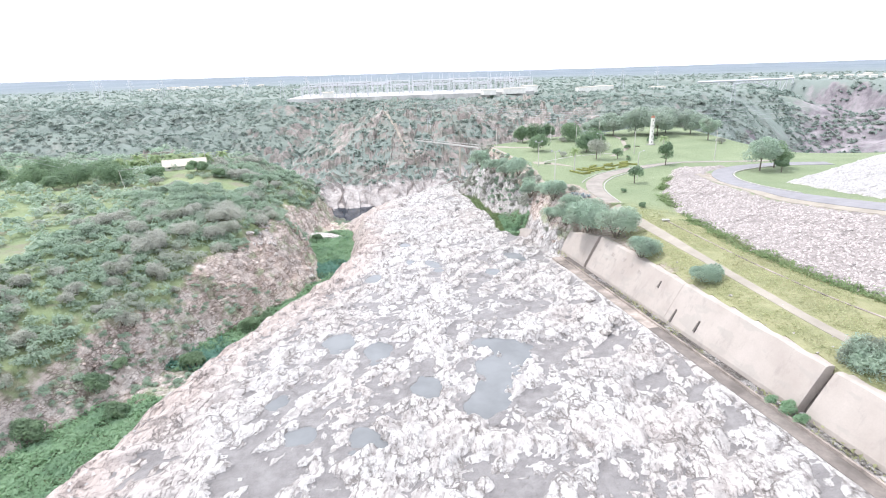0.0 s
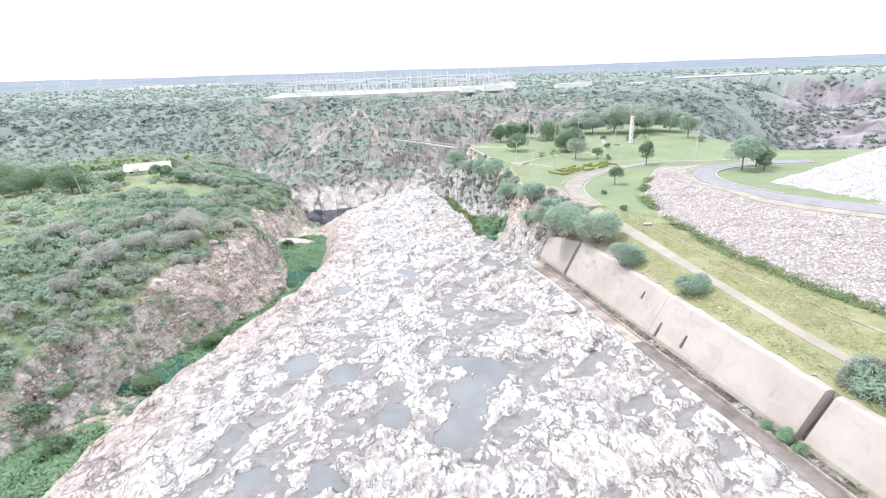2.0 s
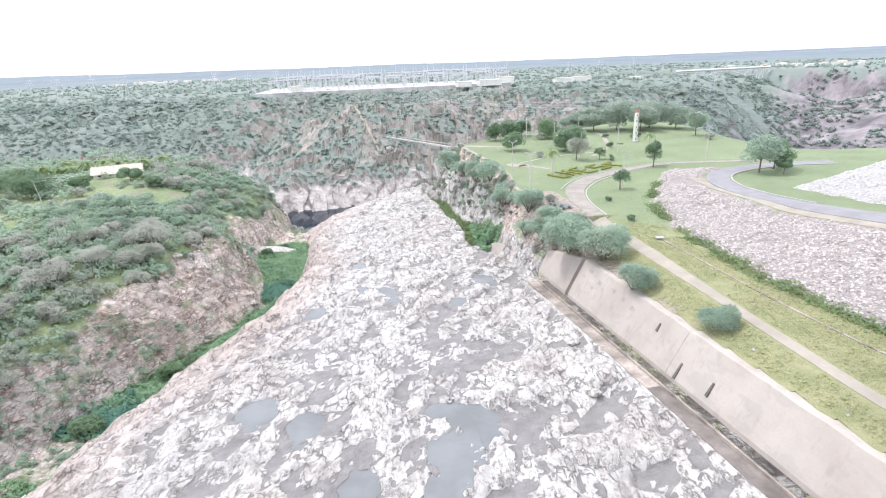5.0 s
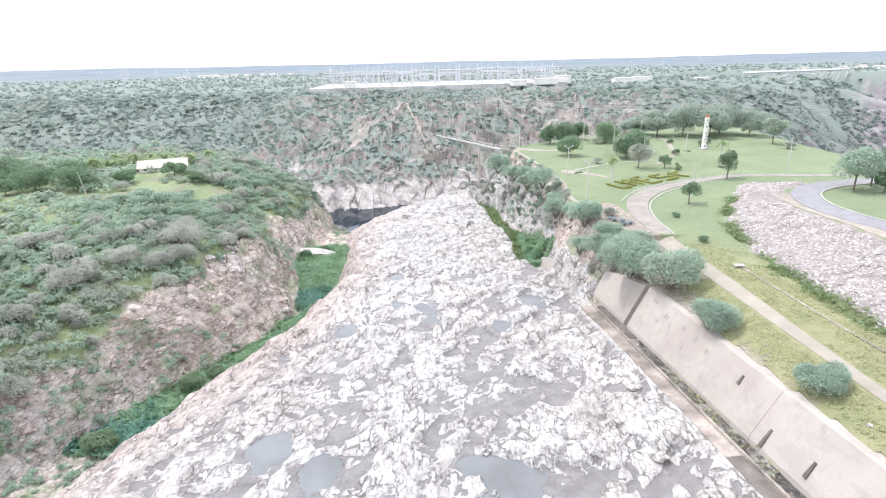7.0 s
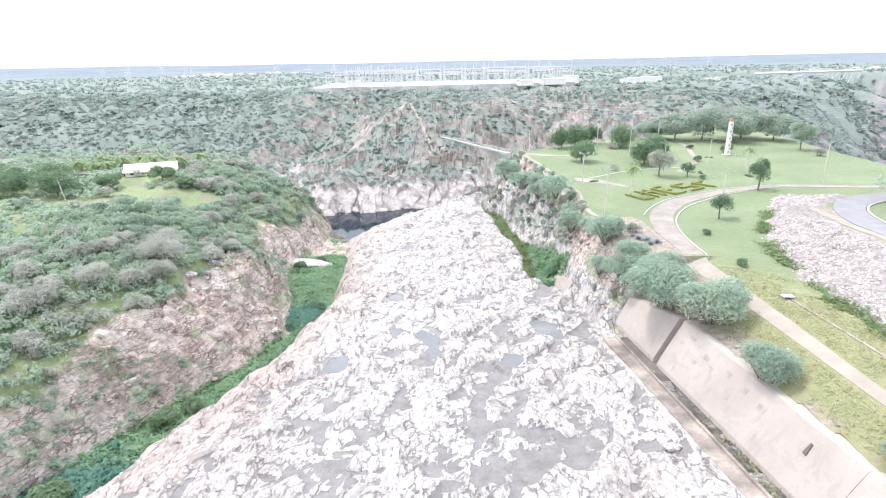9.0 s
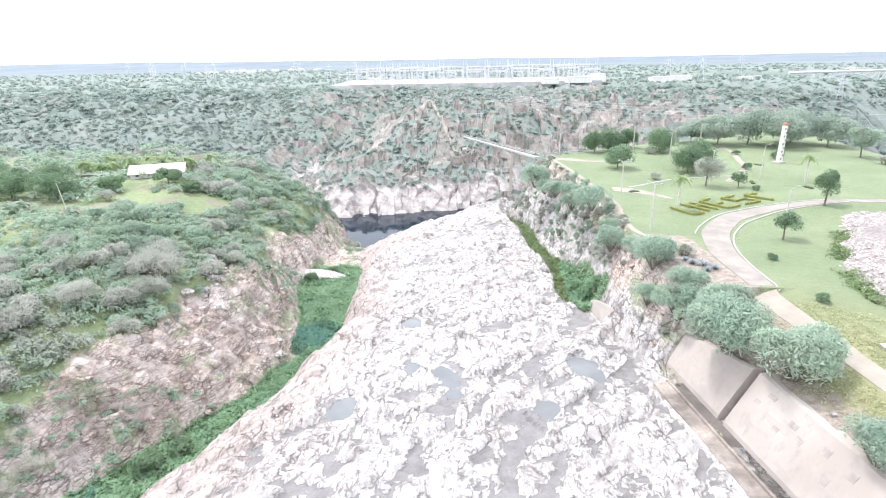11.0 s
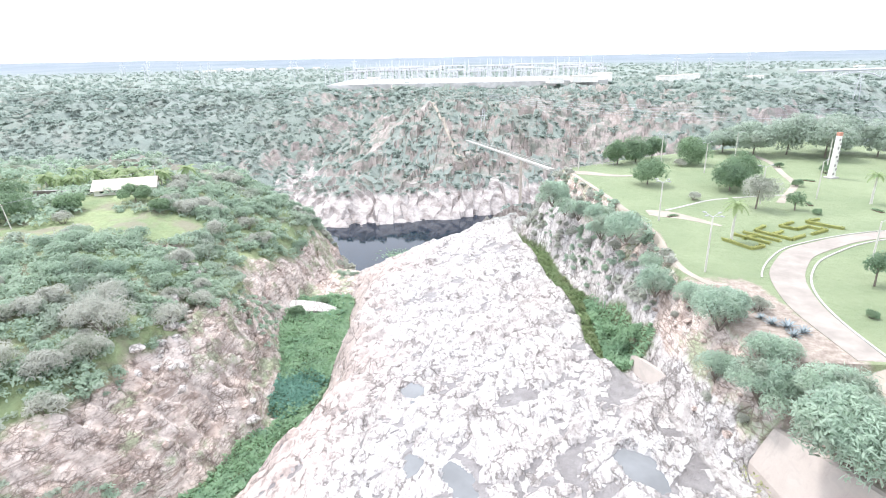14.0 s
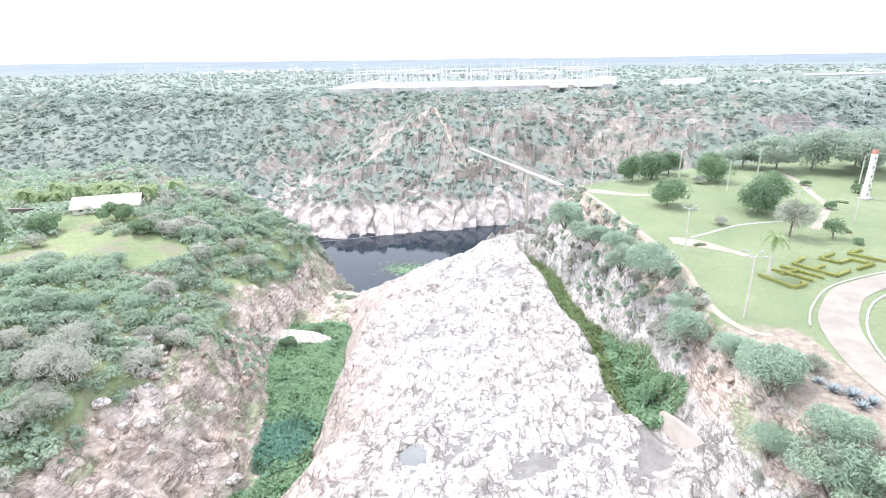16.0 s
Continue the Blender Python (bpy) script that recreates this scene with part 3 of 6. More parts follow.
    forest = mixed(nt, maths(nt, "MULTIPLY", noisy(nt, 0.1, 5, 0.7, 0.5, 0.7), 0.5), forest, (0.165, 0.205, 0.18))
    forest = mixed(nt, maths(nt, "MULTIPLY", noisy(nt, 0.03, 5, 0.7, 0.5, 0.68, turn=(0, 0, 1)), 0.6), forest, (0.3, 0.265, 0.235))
    hazy_plain_c = mixed(nt, noisy(nt, 0.004, 4, 0.6), forest, (0.22, 0.255, 0.235))
    far_rock = mixed(nt, noisy(nt, 0.05, 5, 0.7, 0.35, 0.65, (1, 1, 0.35)), (0.29, 0.245, 0.225), (0.45, 0.395, 0.365))
    far_rock = mixed(nt, maths(nt, "MULTIPLY", noisy(nt, 0.13, 5, 0.7, 0.45, 0.6), 0.7), far_rock, (0.15, 0.19, 0.15))
    far_rock = mixed(nt, maths(nt, "MULTIPLY", noisy(nt, 0.25, 5, 0.7, 0.48, 0.7), 0.6), far_rock, (0.15, 0.12, 0.11))
    col = mixed(nt, edge("rock", 0.5), cliff, rock)
    col = mixed(nt, edge("hill", 0.2, 0.2), col, hill)
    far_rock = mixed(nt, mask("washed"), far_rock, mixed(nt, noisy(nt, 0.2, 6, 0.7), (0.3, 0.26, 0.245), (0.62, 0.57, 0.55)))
    far_rock = mixed(nt, mask("canyon"), far_rock, mixed(nt, noisy(nt, 0.03, 6, 0.7, 0.38, 0.62, (1, 1, 0.5)), (0.13, 0.112, 0.128), (0.36, 0.32, 0.335)))
    far_c = mixed(nt, edge("bare", 0.06, 0.2), hazy_plain_c, far_rock)
    # aerial haze painted into the ground colour: bluish grey towards the horizon
    far_c = mixed(nt, mask("far_haze"), far_c, mixed(nt, noisy(nt, 0.003, 5, 0.65), (0.14, 0.175, 0.205), (0.195, 0.225, 0.255)))
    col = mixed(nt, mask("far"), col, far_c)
    col = mixed(nt, edge("gully", 0.4), col, mud)
    col = mixed(nt, edge("channel", 0.4), col, mud)
    col = mixed(nt, mask("lawn"), col, lawn_c)
    col = mixed(nt, mask("stone"), col, stone)
    nt.links.new(col, b.inputs["Base Color"])
    h = maths(nt, "ADD", noisy(nt, 0.7, 7, 0.68, 0.1, 0.9), maths(nt, "MULTIPLY", noisy(nt, 5, 5, 0.7, 0.1, 0.9), 0.2))
    craggy = maths(nt, "MAXIMUM", mask("rock"), mask("seam_zone"))
    steps = maths(nt, "SUBTRACT", maths(nt, "ADD", maths(nt, "MULTIPLY", c_mid, 0.5), maths(nt, "MULTIPLY", c_fine, 0.22)), maths(nt, "MULTIPLY", dark_marks, 0.6))
    steps = maths(nt, "MULTIPLY", steps, maths(nt, "MULTIPLY", craggy, maths(nt, "SUBTRACT", 1.0, silty)))
    bumped(nt, b, maths(nt, "ADD", h, steps), 0.9, 0.7)
    rough = maths(nt, "SUBTRACT", 0.9, maths(nt, "MULTIPLY", silty, 0.35))
    nt.links.new(rough, b.inputs["Roughness"])
    return m


gx, gy = np.meshgrid(xs, ys)
gz, masks = height(gx, gy)
worn_rock = np.clip(masks["rock"] + masks["seam_zone"], 0, 1) * (gy < 300)
for _ in range(1):
    soft = gz.copy()
    soft[1:-1] = 0.25 * gz[:-2] + 0.5 * gz[1:-1] + 0.25 * gz[2:]
    soft[:, 1:-1] = 0.25 * soft[:, :-2] + 0.5 * soft[:, 1:-1] + 0.25 * soft[:, 2:]
    gz = gz + worn_rock * (soft - gz) * (np.abs(soft - gz) < 0.8)
gz = pooled(gx, gy, gz)
r_far = np.hypot(gx, gy)
u_can = gx * 0.83 - gy * 0.56
v_can = gx * 0.56 + gy * 0.83
steep = np.hypot(*np.gradient(gz, ys, xs))
bare = sm(steep + 0.5 * fbm(gx, gy, 40, 3, 14), 0.75, 1.1) * sm(gx, -210, -170) * (1 - sm(gx, 230, 300))
bare = np.maximum(bare, (1 - sm(gz, -50, -43)) * (gx < 60) * (gy < 520) * (gy > 300))
bare = np.maximum(bare, sm(u_can, -90, 0) * (gz < -4) * (v_can > 600) * 0.75)
bare = np.maximum(bare, 0.9 * sm(fbm(gx, gy, 45, 3, 19), 0.38, 0.55) * (gy > 430) * (gy < 640) * (np.abs(gx + 100) < 420))
crags = sm(fbm(gx, gy, 34, 4, 24), -0.12, 0.12) * sm(gx, -95, -60) * (1 - sm(gx, 120, 200)) * sm(gy, 425, 450) * (1 - sm(gy, 560, 600))
bare = np.maximum(bare, 0.62 * crags)
masks["bare"] = np.where(r_far < 1700, bare, 0.0)
# share of painted haze, rising with distance from the start point
haze_amount = sm(r_far, 1500, 3600)
masks["far_haze"] = haze_amount
masks["canyon"] = sm(u_can, -160, -60) * (v_can > 420) * (gz < 0)
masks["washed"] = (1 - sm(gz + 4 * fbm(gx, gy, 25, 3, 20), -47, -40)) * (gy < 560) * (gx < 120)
masks["worn"] = masks["lawn"] * (1 - sm(gy + 0.8 * np.maximum(gx - 50, 0), 128, 160))
soil = (1 - sm(np.abs(gx - np.interp(gy, EDGE_Y, EDGE_X) - 4.5), 4, 8)) * sm(gy, 118, 140) * (1 - sm(gy, 172, 180))
soil = np.maximum(soil, 0.6 * (1 - sm(gx - np.interp(gy, EDGE_Y, EDGE_X), 0.3, 1.5)) * sm(gy, 175, 185))
soil = np.maximum(soil, 0.8 * (1 - sm(np.hypot(gx - 77, (gy - 168) * 0.7), 4, 9)))
soil = np.maximum(soil, 0.75 * (1 - sm(gx - wall_top(gy)[0], 3, 8)) * sm(fbm(gx, gy, 11, 4, 26), -0.15, 0.3) * sm(gy, 70, 95) * (1 - sm(gy, 140, 150)))
masks["soil"] = masks["lawn"] * soil
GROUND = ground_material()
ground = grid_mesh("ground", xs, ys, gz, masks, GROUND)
tagged(ground, "pale bare granite sheet, scrub hills and mown lawn", "ground", kind="structure")


def z_at(x, y):
    """The height of the built sheet of ground."""
    x, y = np.asarray(x, float), np.asarray(y, float)
    i = np.clip(np.searchsorted(xs, x) - 1, 0, len(xs) - 2)
    j = np.clip(np.searchsorted(ys, y) - 1, 0, len(ys) - 2)
    fx, fy = (x - xs[i]) / (xs[i + 1] - xs[i]), (y - ys[j]) / (ys[j + 1] - ys[j])
    return (gz[j, i] * (1 - fx) + gz[j, i + 1] * fx) * (1 - fy) + (gz[j + 1, i] * (1 - fx) + gz[j + 1, i + 1] * fx) * fy


def mask_at(key, x, y):
    i = np.clip(np.searchsorted(xs, np.asarray(x, float)), 0, len(xs) - 1)
    j = np.clip(np.searchsorted(ys, np.asarray(y, float)), 0, len(ys) - 1)
    return masks[key][j, i]


# ---- water ----
def water_material(name, colour, rough):
    m, nt, b = material(name, rough)
    c = mixed(nt, noisy(nt, 0.15, 4), colour, tuple(v * 1.3 for v in colour))
    nt.links.new(c, b.inputs["Base Color"])
    b.inputs["IOR"].default_value = 1.33
    bumped(nt, b, noisy(nt, 1.5, 3), 0.03, 0.05)
    return m


WATER_DARK = water_material("dark_lake_water", (0.01, 0.018, 0.03), 0.03)
WATER_POOL = water_material("shallow_pool_water", (0.17, 0.175, 0.18), 0.16)


def mesh_object(name, verts, faces, mat, parent=None, label="", smooth=False):
    me = bpy.data.meshes.new(name)
    me.from_pydata([tuple(v) for v in verts], [], faces)
    for mm in (mat if isinstance(mat, list) else [mat]):
        me.materials.append(mm)
    if smooth:
        me.polygons.foreach_set("use_smooth", np.ones(len(me.polygons), bool))
    me.update()
    ob = new(name, me)
    if parent:
        ob.parent = parent
    if label:
        ob["label"] = label
    return ob


def disc(cx, cy, a, b, turn, z, n=28):
    c, s = math.cos(turn), math.sin(turn)
    return [(cx, cy, z)] + [(cx + a * math.cos(k) * c - b * math.sin(k) * s, cy + a * math.cos(k) * s + b * math.sin(k) * c, z) for k in (2 * math.pi * i / n for i in range(n))], \
        [(0, 1 + i, 1 + (i + 1) % n) for i in range(n)]


v, f = disc(-70, 375, 105, 140, 0, LAKE_Z)
tagged(mesh_object("lake", v, f, WATER_DARK), "dark still water at the foot of the gorge", "lake", kind="structure")
v, f = disc(560, 760, 420, 130, -0.6, -81, 40)
tagged(mesh_object("river", v, f, WATER_DARK), "dark river water in the far canyon", "river", kind="structure")
for px, py, a, b, turn in POOLS:
    v, f = disc(px, py, a * 1.35, b * 1.35, turn, float(plateau(np.array(px), np.array(py))) - 0.28)
    tagged(mesh_object("rock_pool", v, f, WATER_POOL), "shallow grey-blue rainwater pool lying in the pale rock", "pool", "pools in the rock", "structure")


# ---- tools for things ----
def thing(name, x, y, z, label, category, group="", kind="", turn=0.0):
    e = new(name)
    e.empty_display_size = 0.3
    e.matrix_world = Matrix.Translation((x, y, z)) @ Matrix.Rotation(turn, 4, "Z")
    return tagged(e, label, category, group, kind)


def part(name, bm, mat, parent, label=""):
    me = bpy.data.meshes.new(name)
    bm.to_mesh(me)
    bm.free()
    me.materials.append(mat)
    ob = new(name, me)
    ob.parent = parent
    if label:
        ob["label"] = label
    return ob


def box_bm(bm, x0, x1, y0, y1, z0, z1, taper=1.0):
    m = Matrix.Translation(((x0 + x1) / 2, (y0 + y1) / 2, (z0 + z1) / 2)) @ Matrix.Diagonal((x1 - x0, y1 - y0, z1 - z0, 1))
    r = bmesh.ops.create_cube(bm, size=1, matrix=m)
    if taper != 1.0:
        for v in r["verts"]:
            if v.co.z > (z0 + z1) / 2:
                v.co.x = (v.co.x - (x0 + x1) / 2) * taper + (x0 + x1) / 2
                v.co.y = (v.co.y - (y0 + y1) / 2) * taper + (y0 + y1) / 2
    return bm


def box(x0, x1, y0, y1, z0, z1, taper=1.0, bevel=0.0):
    bm = box_bm(bmesh.new(), x0, x1, y0, y1, z0, z1, taper)
    if bevel:
        bmesh.ops.bevel(bm, geom=bm.edges[:], offset=bevel, segments=2, affect="EDGES")
    return bm


def tube_bm(bm, a, b, r0, r1, sides=8):
    a, b = Vector(a), Vector(b)
    d = b - a
    q = d.to_track_quat("Z", "Y").to_matrix().to_4x4()
    bmesh.ops.create_cone(bm, cap_ends=True, segments=sides, radius1=r0, radius2=r1, depth=d.length, matrix=Matrix.Translation((a + b) / 2) @ q)
    return bm


def quads_object(name, v, mat, parent=None, smooth=False):
    """A mesh of loose quads: v is n x 4 x 3."""
    me = bpy.data.meshes.new(name)
    n = len(v)
    me.vertices.add(n * 4)
    me.vertices.foreach_set("co", np.asarray(v, np.float32).ravel())
    me.loops.add(n * 4)
    me.loops.foreach_set("vertex_index", np.arange(n * 4, dtype=np.int32))
    me.polygons.add(n)
    me.polygons.foreach_set("loop_start", np.arange(0, n * 4, 4, dtype=np.int32))
    me.materials.append(mat)
    me.update()
    ob = new(name, me)
    if parent:
        ob.parent = parent
    return ob


def leaves_at(points, normals, size, rng, long=1.3, wild=0.7):
    """A leaf cluster, an uneven four-cornered blade, at each point."""
    n = len(points)
    nn = normals + wild * rng.normal(size=(n, 3))
    nn /= np.linalg.norm(nn, axis=1, keepdims=True) + 1e-9
    a = np.cross(nn, rng.normal(size=(n, 3)))
    a /= np.linalg.norm(a, axis=1, keepdims=True) + 1e-9
    b = np.cross(nn, a)
    s = size * rng.uniform(0.6, 1.4, (n, 1))
    a, b = a * s * long, b * s * 0.62
    k = rng.uniform(0.6, 1.2, (4, n, 1))
    return np.stack([points + a * k[0], points + b * k[1] + a * 0.2, points - a * k[2], points - b * k[3] + a * 0.2], 1)


def crown(n, rx, ry, rz, leaf, rng, lobes=9, long=1.3, lift=0.75, wild=0.45, full=False, up=0.0):
    """Leaf clusters over a lumpy crown that stands on z 0, with gaps between its lobes."""
    c = rng.normal(size=(lobes, 3))
    c /= np.linalg.norm(c, axis=1, keepdims=True)
    c *= rng.uniform(0.35, 0.72, (lobes, 1))
    c[:, 2] = c[:, 2] * 0.85 + 0.1 if full else np.abs(c[:, 2]) * 0.9 - 0.12
    rad = rng.uniform(0.28, 0.5, lobes)
    pick = rng.integers(0, lobes, n)
    d = rng.normal(size=(n, 3))
    d /= np.linalg.norm(d, axis=1, keepdims=True)
    d[:, 2] = np.where(d[:, 2] < (-0.8 if full else -0.35), -d[:, 2], d[:, 2])
    p = c[pick] + d * rad[pick][:, None] * rng.uniform(0.7, 1.08, (n, 1))
    p *= (rx, ry, rz)
    p[:, 2] += rz * lift
    keep = p[:, 2] > 0.02
    return leaves_at(p[keep], d[keep] + (0, 0, up), leaf, rng, long, wild)


rng = np.random.default_rng(7)


def limb_mesh(name, mat, height, r, rng, forks=5, spread=0.35, parent=None):
    """A tapered, bent trunk with limbs."""
    bm = bmesh.new()
    p, top = Vector((0, 0, -0.3)), height
    lean = Vector((rng.uniform(-0.08, 0.08), rng.uniform(-0.08, 0.08), 0)) * height
    mid = Vector((lean.x * 0.4, lean.y * 0.4, height * 0.45))
    tube_bm(bm, p, mid, r, r * 0.75, 8)
    end = Vector((lean.x, lean.y, top))
    tube_bm(bm, mid, end, r * 0.75, r * 0.3, 7)
    for i in range(forks):
        a = 2 * math.pi * (i + rng.uniform(-0.3, 0.3)) / forks
        s = mid.lerp(end, rng.uniform(0, 0.6))
        e = s + Vector((math.cos(a) * spread * height, math.sin(a) * spread * height, height * rng.uniform(0.25, 0.45)))
        tube_bm(bm, s, e, r * 0.45, r * 0.12, 6)
    return part(name, bm, mat, parent)


def tree(label, category, x, y, z, w, h, clear, leaf_mat, n, leaf, group="", long=1.3, lobes=10, base=None, name="tree", wild=0.45):
    t = thing(name, x, y, z, label, category, group, turn=rng.uniform(0, 6.28))
    limb_mesh("trunk", BARK, clear + (h - clear) * 0.5, 0.05 * h ** 0.5 * 1.6, rng, 6, 0.3 * w / h, t)
    v = crown(n, w / 1.9, w / 1.9, (h - clear) / 1.75, leaf, rng, lobes, long, 0.78, wild, True, 0.4)
    v[:, :, 2] += clear
    quads_object("crown", v, leaf_mat, t)
    return t


# ---- concrete wall beside the rock sheet ----
wall = thing("retaining_wall", 0, 0, 0, "long sloping weathered concrete retaining wall beside the rock", "wall", kind="structure")
JOINTS = [32.0, 62.0, 95.0, 129.4, 146.0]


def wall_panel(y0, y1):
    bm = bmesh.new()
    n = max(2, int((y1 - y0) / 2))
    rows = []
    for i in range(n + 1):
        y = y0 + (y1 - y0) * i / n
        (bx, bz), (tx, tz) = wall_base(y), wall_top(y)
        wob = 0.05 * math.sin(y * 0.9) + 0.04 * math.sin(y * 2.3)
        low = 1.0 if y < 130 else 1.0 - 0.022 * (y - 130)
        tz = bz + (tz - bz) * low
        tx2 = bx + (tx - bx) * low
        rows.append([bm.verts.new(p) for p in ((bx, y, bz - 1.6), (bx + 0.3, y, bz + 0.5), (bx + (tx2 - bx) * 0.5, y, bz + (tz - bz) * 0.5 + wob * 0.5), (tx2, y, tz + wob), (tx2 + 0.45, y, tz + 0.16 + wob), (tx2 + 1.6, y, tz + 0.05), (tx2 + 1.9, y, bz - 1.6))])
    for a, b in zip(rows, rows[1:]):
        for j in range(6):
            bm.faces.new((a[j], b[j], b[j + 1], a[j + 1]))
    for row in (rows[0], rows[-1]):
        bm.faces.new(row)
    bmesh.ops.recalc_face_normals(bm, faces=bm.faces)
    return bm


def wall_material():
    m, nt, b = material("stained_wall_concrete", 0.85)
    c = mixed(nt, noisy(nt, 0.1, 5), (0.4, 0.345, 0.31), (0.5, 0.445, 0.405))
    c = mixed(nt, maths(nt, "MULTIPLY", noisy(nt, 0.5, 6, 0.7, 0.55, 0.7, (1, 1, 0.3)), 0.5), c, (0.27, 0.24, 0.22))
    c = mixed(nt, maths(nt, "MULTIPLY", noisy(nt, 0.35, 3, 0.5, 0.56, 0.62, (0.6, 0.6, 2.0)), 0.4), c, (0.36, 0.33, 0.3))
    c = mixed(nt, maths(nt, "MULTIPLY", noisy(nt, 4, 5), 0.2), c, (0.35, 0.31, 0.28))
    nt.links.new(c, b.inputs["Base Color"])
    bumped(nt, b, noisy(nt, 3, 6, 0.7, 0.1, 0.9), 0.25, 0.06)
    return m


WALL_MAT = wall_material()
for y0, y1 in zip(JOINTS, JOINTS[1:]):
    wide = 1.3
    part("wall_panel", wall_panel(y0 + (wide if y0 in (62.0, 129.4) else 0.03), y1 - 0.03), WALL_MAT, wall)
for y in (62.0, 129.4):
    # open joint: a recessed chute between two panels
    (bx, bz), (tx, tz) = wall_base(y), wall_top(y)
    bm = bmesh.new()
    pts = [(bx + 0.9, bz - 1.5), (bx + 1.2, bz + 0.4), (tx + 0.75, tz - 0.9), (tx + 2.2, tz - 0.5), (tx + 2.2, bz - 1.5)]
    a = [bm.verts.new((px, y + 0.02, pz)) for px, pz in pts]
    b = [bm.verts.new((px, y + 1.28, pz)) for px, pz in pts]
    for i in range(4):
        bm.faces.new((a[i], b[i], b[i + 1], a[i + 1]))
    bm.faces.new(a)
    bm.faces.new(b)
    bmesh.ops.recalc_face_normals(bm, faces=bm.faces)
    part("drain_chute", bm, CONCRETE_GREY, wall, "dark damp chute between two wall panels")
for y, f0, f1 in ((93.0, 0.08, 0.42), (86.5, 0.2, 0.48), (101.0, 0.62, 0.8)):
    # short slanting grooves in the face
    (bx, bz), (tx, tz) = wall_base(y), wall_top(y)
    bm = bmesh.new()
    d = Vector((tx - bx, 0, tz - bz))
    nrm = Vector((-(tz - bz), 0, tx - bx)).normalized()
    for sgn in (-1, 1):
        for f, w in ((f0, 0.28), (f1, 0.16)):
            q = Vector((bx, y + sgn * w, bz)) + d * f
            bm.verts.new(q + nrm * 0.13)
    vs = list(bm.verts)
    bm.faces.new((vs[0], vs[1], vs[3], vs[2]))
    ext = bmesh.ops.extrude_face_region(bm, geom=bm.faces[:])
    bmesh.ops.translate(bm, vec=-nrm * 0.2, verts=[g for g in ext["geom"] if isinstance(g, bmesh.types.BMVert)])
    bmesh.ops.recalc_face_normals(bm, faces=bm.faces)
    part("weep_slot", bm, CONCRETE_GREY, wall, "dark weep slot streaked with damp")

PATCH = plain("grey_repair_mortar", (0.38, 0.335, 0.305), 0.85, 0.2, 0.8, 0.2, 4)
for k in range(9):
    y = 127 - 1.9 * k * (1 + 0.02 * k) + 0.6 * math.sin(k * 2.1)
    f = (0.66, 0.82, 0.5, 0.74)[k % 4] + 0.04 * math.sin(k)
    (bx, bz), (tx, tz) = wall_base(y), wall_top(y)
    d = Vector((tx - bx, 0, tz - bz))
    nrm = Vector((-(tz - bz), 0, tx - bx)).normalized()
    along = Vector((wall_base(y + 1)[0] - bx, 1, wall_base(y + 1)[1] - bz)).normalized()
    w, hh = 0.45 + 0.25 * math.sin(k * 1.7) ** 2, 0.035 + 0.03 * math.sin(k * 2.9) ** 2
    q = Vector((bx, y, bz)) + d * f
    bm = bmesh.new()
    bm.faces.new([bm.verts.new(q + along * (sa * w) + d * (sd * hh) + nrm * 0.03) for sa, sd in ((-1, -1), (1, -1.1), (0.9, 1), (-1.1, 0.9))])
    ext = bmesh.ops.extrude_face_region(bm, geom=bm.faces[:])
    bmesh.ops.translate(bm, vec=-nrm * 0.3, verts=[g for g in ext["geom"] if isinstance(g, bmesh.types.BMVert)])
    bmesh.ops.recalc_face_normals(bm, faces=bm.faces)
    part("mortar_patch", bm, PATCH, wall, "rough grey mortar patch")


def strip(name, centre, half, mat, lift=0.06, deep=0.5, step=1.2, cross=4, level=None):
    """A band along a line of plan points, laid on the ground; half: half width, a number or one for each point."""
    pts = np.array(centre, float)
    hw = np.full(len(pts), half) if isinstance(half, (int, float)) else np.array(half, float)
    seg = np.r_[0, np.cumsum(np.hypot(*np.diff(pts, axis=0).T))]
    s = np.linspace(0, seg[-1], max(4, int(seg[-1] / step)))
    px, py, pw = np.interp(s, seg, pts[:, 0]), np.interp(s, seg, pts[:, 1]), np.interp(s, seg, hw)
    k = np.ones(5) / 5
    if len(s) > 8:
        for _ in range(3):
            px[2:-2], py[2:-2] = np.convolve(px, k, "valid"), np.convolve(py, k, "valid")
    tx, ty = np.gradient(px), np.gradient(py)
    ln = np.hypot(tx, ty)
    nx, ny = -ty / ln, tx / ln
    u = np.linspace(-1, 1, cross + 1)
    X = px[:, None] + nx[:, None] * pw[:, None] * u
    Y = py[:, None] + ny[:, None] * pw[:, None] * u
    Z = (z_at(X, Y) if level is None else level(X, Y)) + lift
    rows = [[(X[i, j], Y[i, j], Z[i, j]) for j in range(cross + 1)] for i in range(len(s))]
    verts, faces, w = [], [], cross + 3
    for r in rows:
        verts += [(r[0][0], r[0][1], r[0][2] - deep), *r, (r[-1][0], r[-1][1], r[-1][2] - deep)]
    for i in range(len(rows) - 1):
        for j in range(w - 1):
            faces.append((i * w + j, i * w + j + 1, (i + 1) * w + j + 1, (i + 1) * w + j))
    return mesh_object(name, verts, faces, mat)


base_line = [(wall_base(y)[0], y) for y in range(32, 146, 6)]


def floor_by_wall(x, y):
    return wall_base(y)[1] + 0 * x


